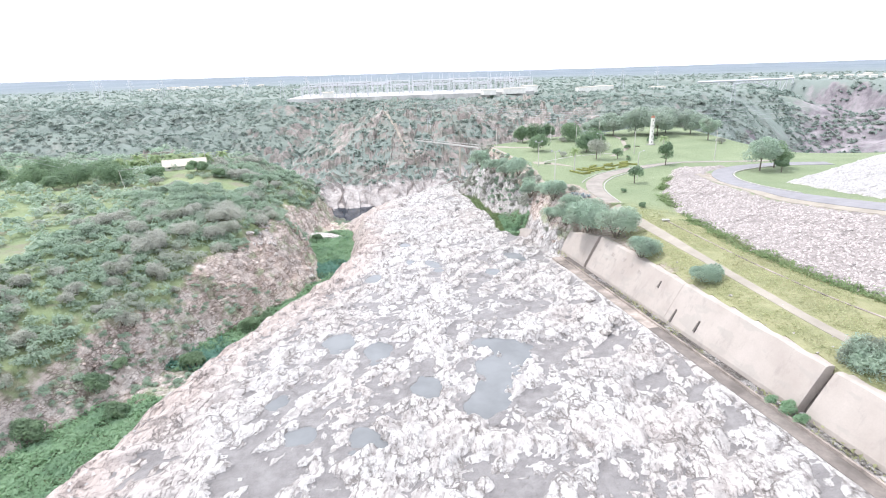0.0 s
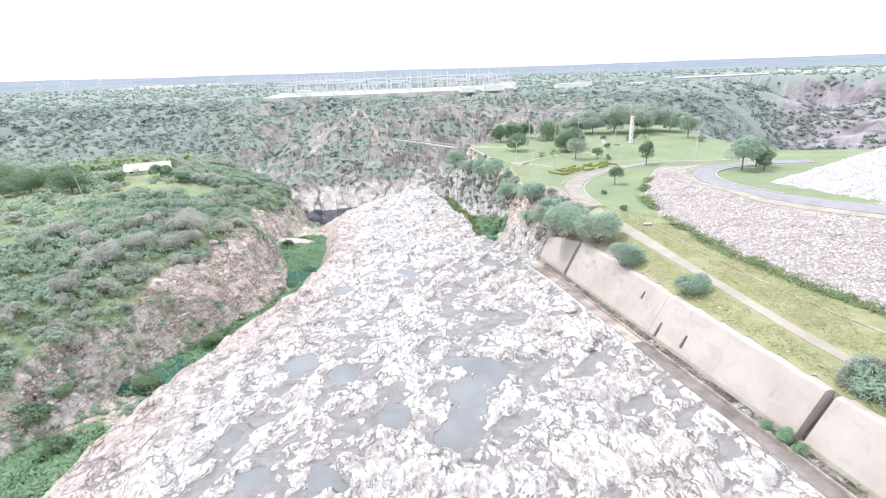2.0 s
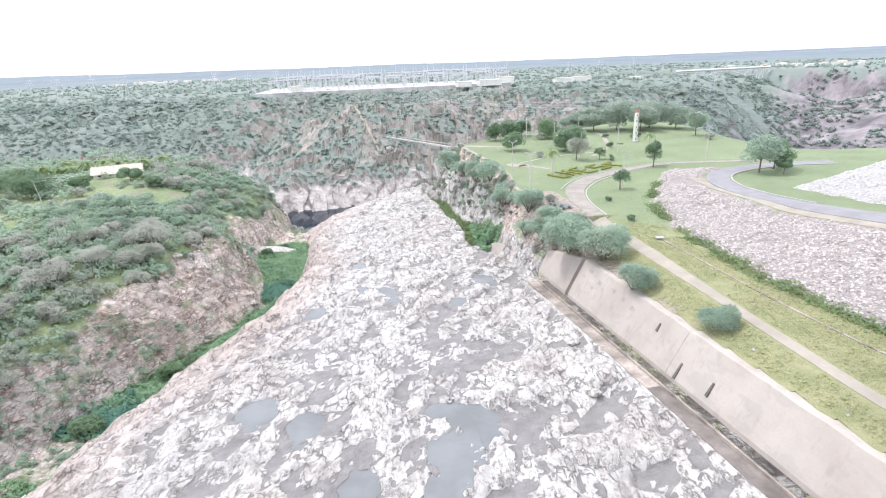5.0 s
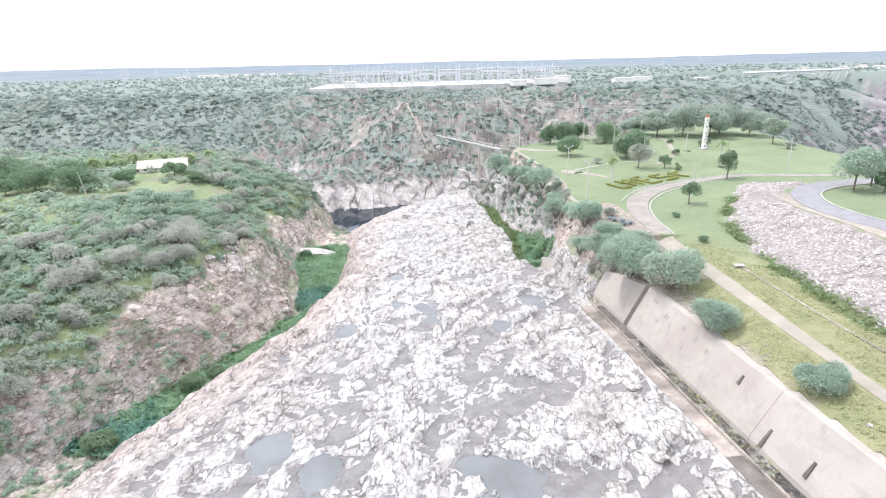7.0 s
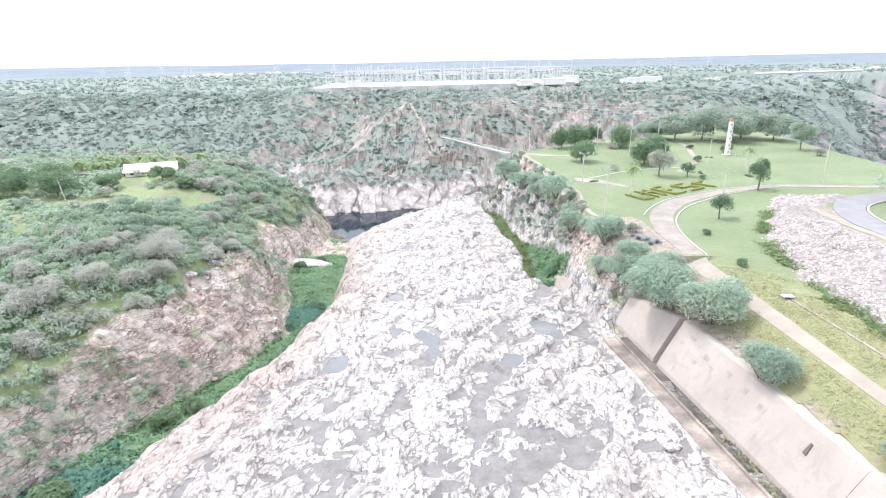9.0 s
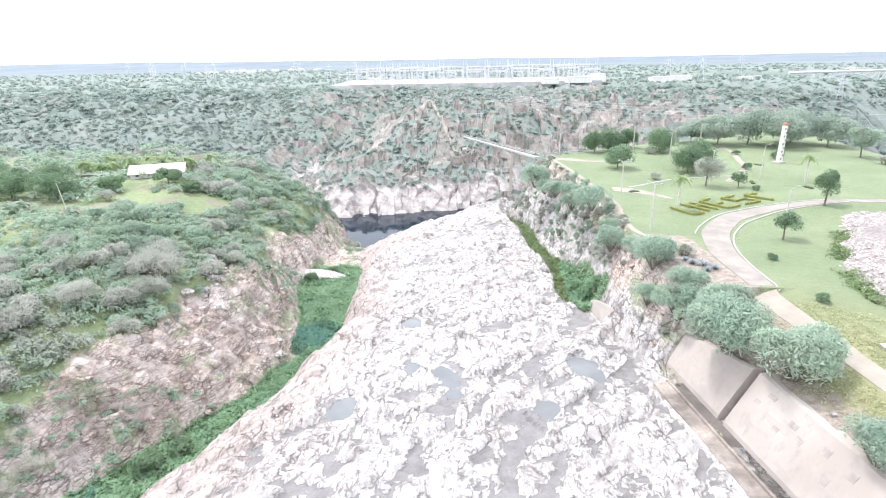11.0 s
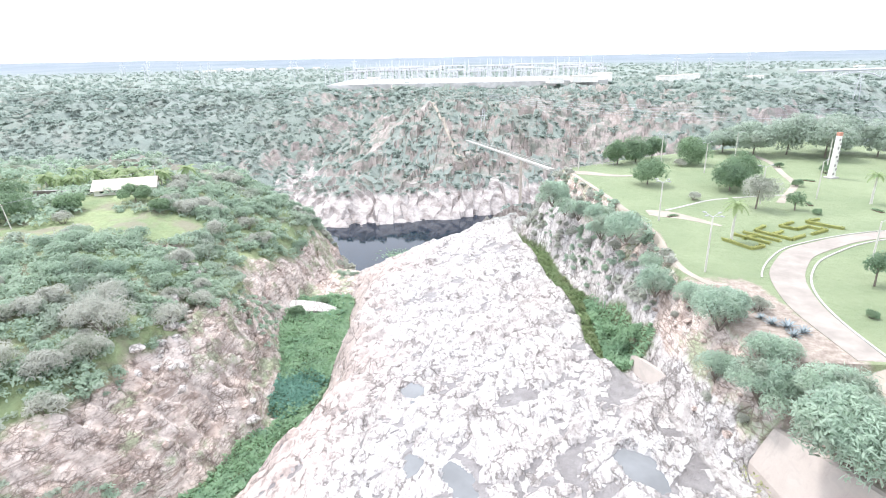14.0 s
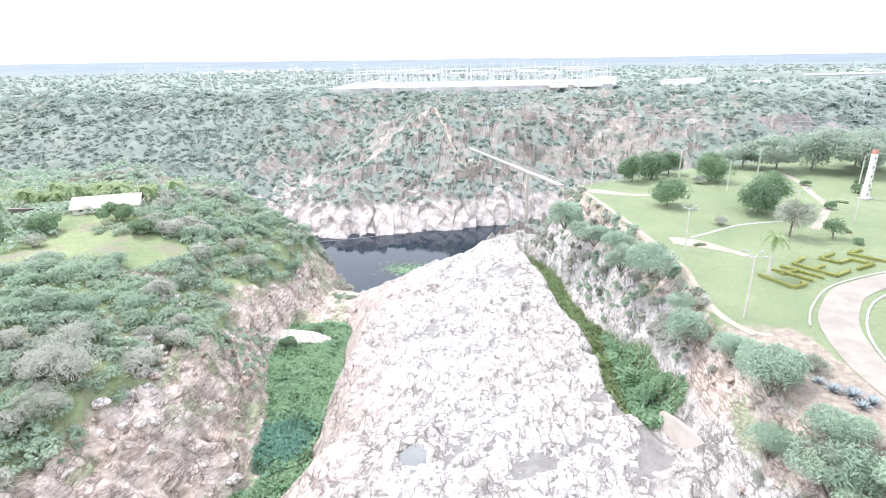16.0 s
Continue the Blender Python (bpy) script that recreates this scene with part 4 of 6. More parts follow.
DRAIN_SILT = plain("dark_drain_silt", (0.2, 0.172, 0.155), 0.8, 0.35, 0.3, 0.3, 3)
tagged(strip("silted_apron", [(x - 3.1, y) for x, y in base_line if y < 95], 1.15, DRAIN_SILT, -0.1, 1.5, level=floor_by_wall), "dark silt covering the apron beside the drain", "silt", kind="structure")
tagged(strip("wall_apron", [(x - 3.1, y) for x, y in base_line if y > 91], 1.15, CONCRETE_DULL, -0.1, 1.5, level=floor_by_wall), "pale concrete apron slab along the wall foot", "slab", kind="structure")
tagged(strip("drain_floor", [(x - 0.6, y) for x, y in base_line], 1.2, CONCRETE_GREY, -0.15, 1.2, level=floor_by_wall), "dark damp drain along the wall foot", "drain", kind="structure")
tagged(strip("drain_kerb", [(x - 1.95, y) for x, y in base_line], 0.16, CONCRETE_DULL, 0.3, 1.2, level=floor_by_wall), "narrow concrete drain kerb", "kerb", kind="structure")

# ---- roads and paths ----
LANE = [(60, 50), (56, 65), (54, 75), (51.5, 95), (50, 109), (48, 130), (46, 150), (45, 166), (47.5, 178), (55, 189.5), (66, 195.5), (82, 197), (97, 195), (118, 194)]
tagged(strip("park_track", LANE[:7], [1.0, 1.0, 1.0, 1.05, 1.15, 1.3, 1.8], ROAD, 0.07), "pale dusty track worn along the grass verge", "road", kind="structure")
tagged(strip("park_lane", LANE[6:], [1.8, 2.4, 2.6, 2.3, 1.9, 1.8, 1.8, 1.8], LANE_PAVING, 0.08), "pale worn lane curving round the lawn", "road", kind="structure")
tagged(strip("lane_kerb", [(48.2, 150), (47.6, 160), (48.1, 168), (50.4, 176), (56.5, 185.6), (66.5, 192.6), (82, 194.6)], 0.16, KERB, 0.16), "low white kerb of the park lane", "kerb", kind="structure")
tagged(strip("lane_kerb", [(43.6, 177), (45, 181), (52.5, 191), (62, 196.6), (72, 198.8), (97, 197.4)], 0.14, KERB, 0.14), "low white kerb of the park lane", "kerb", kind="structure")
LOOP = [(128, 186), (112, 187), (98, 183.5), (88.5, 177), (83.5, 168.5), (81, 158), (80.5, 145), (83, 131), (89, 116), (97, 100), (104, 86)]
tagged(strip("loop_road", LOOP, 2.9, ASPHALT, 0.12, 0.6), "pale grey asphalt loop road on the bank", "road", kind="structure")
tagged(strip("loop_kerb", [(112, 183.6), (99.5, 180.2), (91, 174.8), (86.6, 167.5), (84.2, 158), (83.7, 146), (86, 133)], 0.2, KERB, 0.28), "white kerb of the loop road", "kerb", kind="structure")
tagged(strip("loop_verge", [(78, 172), (77, 158), (76.6, 145), (79.2, 130), (85.3, 114.5), (93.4, 98)], 0.9, ROAD, 0.1), "pale gravel verge of the loop road", "verge", kind="structure")
tagged(strip("edge_walk", [(20.5, 256), (22.5, 246), (27.5, 224), (32, 199), (31.3, 189), (31.6, 178), (34.5, 173.5)], 0.6, ROAD, 0.1), "narrow pale walk along the cliff edge", "path", kind="structure")
tagged(strip("garden_path", [(33.5, 213), (37, 213), (41, 210), (46.5, 204)], [2.0, 2.6, 1.6, 0.5], ROAD, 0.05), "pale garden path across the lawn", "path", kind="structure")
tagged(strip("garden_path", [(38, 215), (43.5, 218.6), (50, 224), (60, 227), (70, 229)], 0.3, KERB, 0.08), "thin pale path edging on the lawn", "path", kind="structure")
tagged(strip("garden_path", [(21.5, 254), (25, 254), (30, 250), (37, 249), (44, 252)], [1.6, 2.4, 1.6, 0.9, 0.5], ROAD, 0.05), "pale path at the lawn corner", "path", kind="structure")
tagged(strip("garden_path", [(66, 222), (78, 240), (80, 252), (84, 268), (84, 282)], 0.9, ROAD, 0.05), "pale path between the lawns", "path", kind="structure")
tagged(strip("verge_gutter", [(53.5, 131), (56, 116), (58.5, 100), (62, 84), (68, 68)], 0.18, CONCRETE_DULL, 0.14), "narrow concrete gutter in the grass verge", "gutter", kind="structure")
culvert = thing("culvert_head", 53.2, 131.6, float(z_at(53.2, 131.6)), "small pale concrete culvert head beside the lane", "culvert")
part("slab", box(-0.9, 0.9, -0.6, 0.6, 0.25, 0.45, bevel=0.04), KERB, culvert)
for sx in (-0.8, 0.6):
    part("cheek", box(sx, sx + 0.2, -0.5, 0.5, -0.3, 0.25), KERB, culvert)


# ---- shrubs ----
def shrub_mesh(name, w, h, n, leaf, mat, long=1.3, lobes=8, wild=0.45):
    """A shrub at the origin, with its stems, as a pair of meshes under an Empty."""
    t = thing(name, 0, -400, -900, "shrub", "shrub")
    for i in range(5):
        bm = bmesh.new()
        a = i * 1.26 + rng.uniform(-0.4, 0.4)
        tube_bm(bm, (0.1 * math.cos(a), 0.1 * math.sin(a), -0.4), (0.28 * w * math.cos(a), 0.28 * w * math.sin(a), h * 0.65), 0.07 + 0.01 * w, 0.02, 5)
        part("stem", bm, BARK, t)
    quads_object("foliage", crown(n, w / 2, w / 2, h / 1.4, leaf, rng, lobes, long, 0.55, wild, up=0.5), mat, t)
    return t


def put(template, x, y, scale, label, category, group="", sink=0.15, turn=None, name=None, tall=1.0):
    t = copy_thing(template, Matrix.Translation((x, y, float(z_at(x, y)) - sink)) @ Matrix.Rotation(rng.uniform(0, 6.28) if turn is None else turn, 4, "Z") @ Matrix.Diagonal((scale, scale, scale * tall, 1)))
    if name:
        t.name = name
    return tagged(t, label, category, group)


MESQUITE = [shrub_mesh("mesquite_bush", 8, 5, 10000, 0.1, LEAF_MESQUITE, 2.6, 22, 0.8) for _ in range(3)]
SCRUB = [shrub_mesh("scrub_bush", 5, 3.0, 2000, 0.115, LEAF_SCRUB, 1.8, 14, 0.7) for _ in range(4)]
TWIGGY = [shrub_mesh("dry_bush", 5, 3.0, 1200, 0.115, LEAF_GREY, 3.4, 14, 1.2) for _ in range(2)]
GREEN = [shrub_mesh("green_bush", 5, 3.2, 2600, 0.15, LEAF_DARK, 1.5, 12, 0.6) for _ in range(2)]
THORN = shrub_mesh("thorn_bush", 10, 6, 5200, 0.095, LEAF_GREY, 3.4, 24, 1.2)
LUSH = shrub_mesh("lush_bush", 5, 4.0, 2400, 0.17, LEAF_FRESH, 1.4, 14, 0.6)
EDGE_BUSHES = [(35.8, 137, 0.5, 1.45), (40.2, 127.5, 1.2, 1.35), (38, 144, 0.4, 1.05), (40.8, 112, -0.3, 0.9), (46.5, 94.5, -0.2, 0.75), (53, 62, 0.5, 1.0), (31.5, 161, 2.2, 1.1), (35, 153, 0.3, 0.8), (27.3, 178.5, -1.0, 0.95),
               (26, 198, 3.2, 1.1), (22, 204, 1.0, 0.9), (14.5, 237, 0.8, 1.25), (19.5, 222, 0.0, 0.9), (23, 212, 1.5, 0.9), (17, 229, -1.0, 0.8), (28, 186, 0.0, 0.6), (30.5, 170, 0.5, 0.7), (33, 149, -2.0, 1.15), (29.5, 155, -3.5, 0.7)]
for i, (x, y, mid, s) in enumerate(EDGE_BUSHES):
    t = put(MESQUITE[i % 3], x, y, s * 1.1, "feathery grey-green mesquite bush on the edge above the rock", "bush", "mesquite bushes on the edge")
    t.matrix_basis.translation.z = mid - 3.0 * s
for x, y, s in ((22, 220, 0.8), (26, 208, 0.8), (19, 243, 0.9), (30.5, 195, 0.6), (34, 154, 0.7), (38, 164.5, 0.8), (24, 232, 0.6)):
    put(TWIGGY[0], x, y, s, "leafless grey-brown twiggy bush on the cliff edge", "bush", "dry bushes on the edge", 0.3)
GARDEN_SHRUBS = [(52.5, 163, 0.45), (52.5, 145.5, 0.5), (47, 224, 0.75), (55, 264, 0.8), (77, 238, 0.7), (92, 254, 0.9), (120, 246, 1.0), (70, 213, 0.5), (97, 262, 0.7), (83, 262, 0.6)]
for i, (x, y, s) in enumerate(GARDEN_SHRUBS):
    put((TWIGGY if i in (2, 3, 6) else GREEN)[i % 2], x, y, s, "small rounded garden shrub standing on the lawn", "shrub", "garden shrubs", 0.1)

# ---- garden trees ----
ROUND_TREES = [(39.5, 239, 9.5, 7.5), (58.5, 233, 9.5, 8), (63, 239, 10, 9), (43, 270, 9, 8.5), (36.5, 266, 8, 8), (49.5, 276, 8, 7.5), (59, 267, 12, 8.5)]
for x, y, w, h in ROUND_TREES:
    tree("dense dark green round-crowned tree on the lawn", "tree", x, y, float(z_at(x, y)), w, h, 0.25, LEAF_DARK, 9000, 0.2, "round dark trees on the lawn", lobes=26)
x, y = 58.5, 217
tree("grey half-bare tree on the lawn", "tree", x, y, float(z_at(x, y)), 8.5, 8.5, 1.8, LEAF_GREY, 4600, 0.14, lobes=18, long=2.2, wild=1.1)
x, y = 76, 193
tree("narrow oval garden tree on a bare trunk", "tree", x, y, float(z_at(x, y)), 5.2, 8.2, 2.2, LEAF_DARK, 5200, 0.15, lobes=16)
x, y = 59.5, 174.5
tree("small open-crowned young tree beside the lane", "tree", x, y, float(z_at(x, y)), 5.2, 6.0, 1.4, LEAF_DARK, 1500, 0.19, lobes=12)
x, y = 66.5, 216
tree("small open young tree on the lawn", "tree", x, y, float(z_at(x, y)), 5, 4.6, 1.2, LEAF_DARK, 1200, 0.18, lobes=12)
for x, y, w, h in ((99, 175.5, 12, 10.5), (120, 258, 9, 10)):
    tree("broad feathery shade tree with a forked trunk", "tree", x, y, float(z_at(x, y)), w, h, 3.0, LEAF_MESQUITE, 9000, 0.2, lobes=22, long=1.8)
for x, y, w, h in ((106, 180, 9, 8.5), (103.5, 171.5, 4.5, 4.5)):
    tree("dark leafy tree on the kerbed island", "tree", x, y, float(z_at(x, y)), w, h, 1.6, LEAF_DARK, 5000, 0.2, lobes=16)
for x, y, w, h in ((84, 283, 18, 11.5), (95, 284, 20, 14), (104, 278, 19, 13), (112, 288, 20, 14), (76, 288, 13, 8), (121, 280, 17, 12)):
    tree("tall pale grey-green tree behind the lawn", "tree", x, y, float(z_at(x, y)), w, h, 1.2, LEAF_PALE, 8000, 0.27, "tall trees behind the lawn", long=1.8, lobes=16)


# ---- palms ----
def palm_thing(x, y, h, span, fronds, label):
    t = thing("palm_tree", x, y, float(z_at(x, y)), label, "palm", "palms", turn=rng.uniform(0, 6))
    bm = bmesh.new()
    for i in range(6):
        tube_bm(bm, (0.05 * math.sin(i), 0, h * i / 6 - (0.3 if i == 0 else 0)), (0.05 * math.sin(i + 1), 0, h * (i + 1) / 6), 0.3 - 0.02 * i, 0.28 - 0.02 * i, 9)
    part("trunk", bm, PALE_POLE, t, "smooth pale palm trunk")
    for i in range(fronds):
        a = 2.4 * i
        up = 0.9 - 1.25 * i / fronds
        c, s = math.cos(a), math.sin(a)
        verts, faces, n = [], [], 16
        for k in range(n + 1):
            f = k / n
            px, pz = span * f * (1 - 0.12 * f), h + span * (up * f - 0.75 * f * f)
            w = span * 0.25 * math.sin(math.pi * min(1, 0.1 + f * 0.9)) * (1.0 if k % 2 else 0.45)
            for off in (-w, 0, w):
                o = px + (0.07 * span if off else 0)
                verts.append((o * c - off * s, o * s + off * c, pz - 0.5 * abs(off)))
        for k in range(n):
            for j in (0, 1):
                faces.append((3 * k + j, 3 * k + j + 1, 3 * k + j + 4, 3 * k + j + 3))
        mesh_object("frond", verts, faces, LEAF_PALM, t)
    return t


palm_thing(45.0, 194.5, 7.8, 2.6, 15, "tall pale-trunked palm beside the clipped hedge")
palm_thing(86, 222, 7.0, 2.4, 14, "tall palm on the lawn")
for i in range(16):
    x, y = -150 + 3.3 * i + rng.uniform(-1.5, 1.5), 252 + rng.uniform(-3, 7) + 0.2 * i
    if x > -101:
        continue
    palm_thing(x, y, rng.uniform(3.8, 6.0), rng.uniform(3.4, 4.4), 15, "low coconut palm with long yellow-green fronds")


# ---- hedge shapes on the lawn ----
def hedge_bar(pts):
    pts = [(48.2 + (px - 48) * 0.68, 194.3 + (py - 195) * 0.68) for px, py in pts]
    t = thing("clipped_hedge", 0, 0, 0, "low clipped yellow-green hedge bar laid out on the lawn", "hedge", "hedge bars on the lawn")
    for (x0, y0), (x1, y1) in zip(pts, pts[1:]):
        n = int(math.hypot(x1 - x0, y1 - y0) * 46)
        f = rng.uniform(-0.03, 1.03, n)
        px, py = x0 + (x1 - x0) * f + rng.uniform(-0.3, 0.3, n), y0 + (y1 - y0) * f + rng.uniform(-0.3, 0.3, n)
        p = np.stack([px, py, z_at(px, py) + rng.uniform(0.02, 0.6, n)], 1)
        ux, uy = (x1 - x0), (y1 - y0)
        ln = math.hypot(ux, uy)
        ux, uy, z0, z1 = -uy / ln * 0.27, ux / ln * 0.27, float(z_at(x0, y0)), float(z_at(x1, y1))
        tops = [(x0 + ux, y0 + uy, z0 + 0.48), (x0 - ux, y0 - uy, z0 + 0.48), (x1 - ux, y1 - uy, z1 + 0.48), (x1 + ux, y1 + uy, z1 + 0.48)]
        core = [tops] + [[tops[k], tops[(k + 1) % 4], (*tops[(k + 1) % 4][:2], tops[(k + 1) % 4][2] - 0.6), (*tops[k][:2], tops[k][2] - 0.6)] for k in range(4)]
        leaves = leaves_at(p, np.tile((0, 0, 1.0), (n, 1)), 0.16, rng, 1.2, 0.8)
        quads_object("hedge_run", np.concatenate([np.array(core), leaves]), LEAF_HEDGE, t)


hedge_bar([(41.5, 196.5), (46.5, 189), (50.5, 191), (49.8, 192.3)])
hedge_bar([(46, 201), (53, 193.5)])
hedge_bar([(49.5, 203), (56.5, 195.5)])
hedge_bar([(47.5, 197.5), (52.8, 200.2)])
hedge_bar([(58, 209), (53.5, 204.5), (60.5, 197), (65.5, 200.5)])
hedge_bar([(57, 201), (61, 204)])
hedge_bar([(68, 213), (62.5, 209), (66, 206), (70, 208.5), (73.5, 204.5), (68, 201.5)])
hedge_bar([(72, 213), (78.5, 205)])
hedge_bar([(72, 213), (77, 216)])


# ---- lamp posts and the white pillar ----
def lamp_post(x, y, h, arms, label, mat, arm_len=1.4):
    t = thing("lamp_post", x, y, float(z_at(x, y)), label, "lamp post", "lamp posts", turn=rng.uniform(-0.3, 0.3))
    part("pole", tube_bm(bmesh.new(), (0, 0, -0.3), (0, 0, h), 0.19, 0.12, 10), mat, t)
    for i in range(arms):
        a = 2 * math.pi * i / arms + 0.4
        c, s = math.cos(a), math.sin(a)
        part("arm", tube_bm(bmesh.new(), (0, 0, h - 0.1), (c * arm_len, s * arm_len, h + 0.35), 0.05, 0.04, 6), STEEL, t)
        bm = box(-0.35, 0.35, -0.16, 0.16, -0.08, 0.1, bevel=0.04)
        bm.transform(Matrix.Translation((c * (arm_len + 0.25), s * (arm_len + 0.25), h + 0.38)) @ Matrix.Rotation(a, 4, "Z"))
        part("lamp_head", bm, STEEL, t)
    return t


for x, y, h, n in ((34.5, 207, 8.6, 4), (35.2, 179, 9.8, 4), (61, 221, 8.8, 2), (23.5, 257, 8, 2), (50, 267, 9, 4), (59, 254, 8.5, 2), (76, 226, 9, 1), (98.5, 205, 10.5, 2), (95, 259, 9, 1), (62.5, 181, 8.5, 1), (74, 272, 9, 1)):
    lamp_post(x, y, h, n, "tall pale lamp post with lamp heads standing on the lawn", PALE_POLE)
t = thing("white_pillar", 90.5, 248, float(z_at(90.5, 248)), "tall tapering white pillar with a patterned face and reddish top", "pillar", turn=0.5)
part("shaft", box(-0.85, 0.85, -0.6, 0.6, -0.3, 11.5, 0.75, 0.05), WHITE_WALL, t)
part("cap", box(-0.68, 0.68, -0.5, 0.5, 11.5, 12.4, 0.95, 0.05), plain("terracotta_cap", (0.5, 0.24, 0.17), 0.8), t, "reddish cap")
GREY_PANEL = plain("grey_panel", (0.3, 0.28, 0.27), 0.8)
for k in range(9):
    zz = 1.0 + k * 1.15
    off = 0.35 if k % 2 else -0.35
    part("panel", box(off - 0.3, off + 0.3, -0.76 + zz * 0.012, -0.66, zz, zz + 0.6), GREY_PANEL, t)
part("plinth", box(-1.6, 1.6, -1.2, 1.2, -0.3, 0.35, 1.0, 0.04), KERB, t)
for x, y in ((38.5, 210.5), (83, 244), (84, 216), (72, 221)):
    t = thing("flower_bed", x, y, float(z_at(x, y)), "low dark planted bed cut into the lawn", "flower bed", "flower beds", turn=rng.uniform(0, 3))
    part("soil", box(-1.4, 1.4, -0.5, 0.5, -0.2, 0.12, 0.95, 0.03), plain("bed_soil", (0.12, 0.08, 0.06), 0.95), t)
    p = np.stack([rng.uniform(-1.3, 1.3, 160), rng.uniform(-0.45, 0.45, 160), rng.uniform(0.1, 0.45, 160)], 1)
    quads_object("plants", leaves_at(p, np.tile((0, 0, 1.0), (160, 1)), 0.14, rng), LEAF_DARK, t)


# ---- rail at the lawn's corner ----
t = thing("corner_rail", 0, 0, 0, "low pale post-and-rail fence at the lawn corner", "fence")
rail = [(21, 259), (26, 262.5), (32, 265), (37, 266)]
for (x0, y0), (x1, y1) in zip(rail, rail[1:]):
    z0, z1 = float(z_at(x0, y0)), float(z_at(x1, y1))
    for hh in (0.5, 1.0):
        part("rail", tube_bm(bmesh.new(), (x0, y0, z0 + hh), (x1, y1, z1 + hh), 0.06, 0.06, 6), KERB, t)
    for i in range(3):
        f = i / 3
        part("post", tube_bm(bmesh.new(), (x0 + (x1 - x0) * f, y0 + (y1 - y0) * f, z0 + (z1 - z0) * f - 0.3), (x0 + (x1 - x0) * f, y0 + (y1 - y0) * f, z0 + (z1 - z0) * f + 1.1), 0.09, 0.09, 6), KERB, t)

# ---- house on the hill ----
hz = float(z_at(-113.5, 243)) + 0.5
house = thing("house", -113.5, 243.5, hz, "long low house with a broad cream roof on the hill", "house", turn=0.42)
HL, HD, HH = 8.2, 4.6, 1.3
part("wall", box(-HL, HL, -HD, HD, -3.5, HH), WHITE_WALL, house)
bm = bmesh.new()
vs = [bm.verts.new(p) for p in ((-HL - 0.7, -HD - 0.8, HH - 0.1), (HL + 0.7, -HD - 0.8, HH - 0.1), (HL + 0.7, 0, HH + 2.3), (-HL - 0.7, 0, HH + 2.3), (-HL - 0.7, HD + 0.8, HH - 0.1), (HL + 0.7, HD + 0.8, HH - 0.1))]
bm.faces.new((vs[0], vs[1], vs[2], vs[3]))
bm.faces.new((vs[3], vs[2], vs[5], vs[4]))
ext = bmesh.ops.extrude_face_region(bm, geom=bm.faces[:])
bmesh.ops.translate(bm, vec=(0, 0, 0.18), verts=[g for g in ext["geom"] if isinstance(g, bmesh.types.BMVert)])
bmesh.ops.recalc_face_normals(bm, faces=bm.faces)
part("roof", bm, ROOF, house, "pale shallow gabled roof")
DARK_GLASS = plain("dark_window_glass", (0.04, 0.045, 0.05), 0.2, 0.1)
for wx in (-6, -2.5, 3.2, 6.2):
    w = part("window", box(wx - 0.7, wx + 0.7, -HD - 0.06, -HD + 0.02, 0.5, 1.4), KERB, house)
    part("pane", box(wx - 0.58, wx + 0.58, -HD - 0.09, -HD - 0.05, 0.58, 1.32), DARK_GLASS, w)
part("door", box(0, 0.95, -HD - 0.07, -HD + 0.02, -0.7, 1.4), plain("brown_door", (0.14, 0.09, 0.06), 0.6), house)
yard = thing("yard_wall", -131, 240, float(z_at(-131, 240)), "low grey boundary wall beside the house", "wall", turn=0.14)
part("wall_run", box(-10, 10, -0.15, 0.15, -1.0, 1.7), CONCRETE_GREY, yard)
part("coping", box(-10.1, 10.1, -0.22, 0.22, 1.7, 1.82), KERB, yard)
for x, y, h, lean in ((-105.5, 246, 8.5, 0.0), (-121, 208, 6.5, 0.18), (-158, 235, 7, 0.05)):
    t = thing("utility_pole", x, y, float(z_at(x, y)), "grey wooden utility pole with a crossarm on the hill", "pole", "utility poles")
    part("pole", tube_bm(bmesh.new(), (0, 0, -0.4), (-lean * h, 0, h), 0.15, 0.1, 8), PALE_POLE, t)
    part("crossarm", box(-lean * h * 0.95 - 0.8, -lean * h * 0.95 + 0.8, -0.06, 0.06, h * 0.94, h * 0.94 + 0.14), BARK, t)
for x, y, w, h in ((-103.5, 232, 8.5, 5.2), (-92, 225, 6, 4), (-142, 213, 14, 8.5), (-128, 214, 13, 8.5), (-151, 224, 14, 9), (-117, 223, 8, 5.5), (-160, 214, 14, 8), (-168, 232, 14, 9), (-138, 226, 12, 8.5), (-180, 222, 13, 9), (-146, 205, 8, 5)):
    tree("dense dark green bushy tree on the grassy hill", "tree", x, y, float(z_at(x, y)), w, h, 0.5, LEAF_DARK, 6500, 0.22, "dark trees on the hill", lobes=13)
for x, y, s in ((-86, 228, 1.6), (-112, 214, 1.2), (-80, 232, 1.3), (-104, 256, 1.6)):
    put(TWIGGY[0], x, y, s, "bare grey-brown thorn bush on the hilltop", "bush", "thorn bushes on the hill", 0.2)
t = thing("hill_fence", 0, 0, 0, "row of short pale fence posts on the grassy hilltop", "fence")
for i in range(18):
    x, y = -107 + i * 2.0, 205 + 0.1 * i + 0.5 * math.sin(i)
    z = float(z_at(x, y))
    part("post", tube_bm(bmesh.new(), (x, y, z - 0.2), (x + 0.05 * math.sin(i * 3), y, z + 1.2), 0.08, 0.07, 6), KERB, t)

# ---- scrub on the hill ----
OPEN = ((-97, 214, 18, 9), (-125, 206, 30, 5), (-110, 232, 15, 5), (-86, 221, 10, 4))


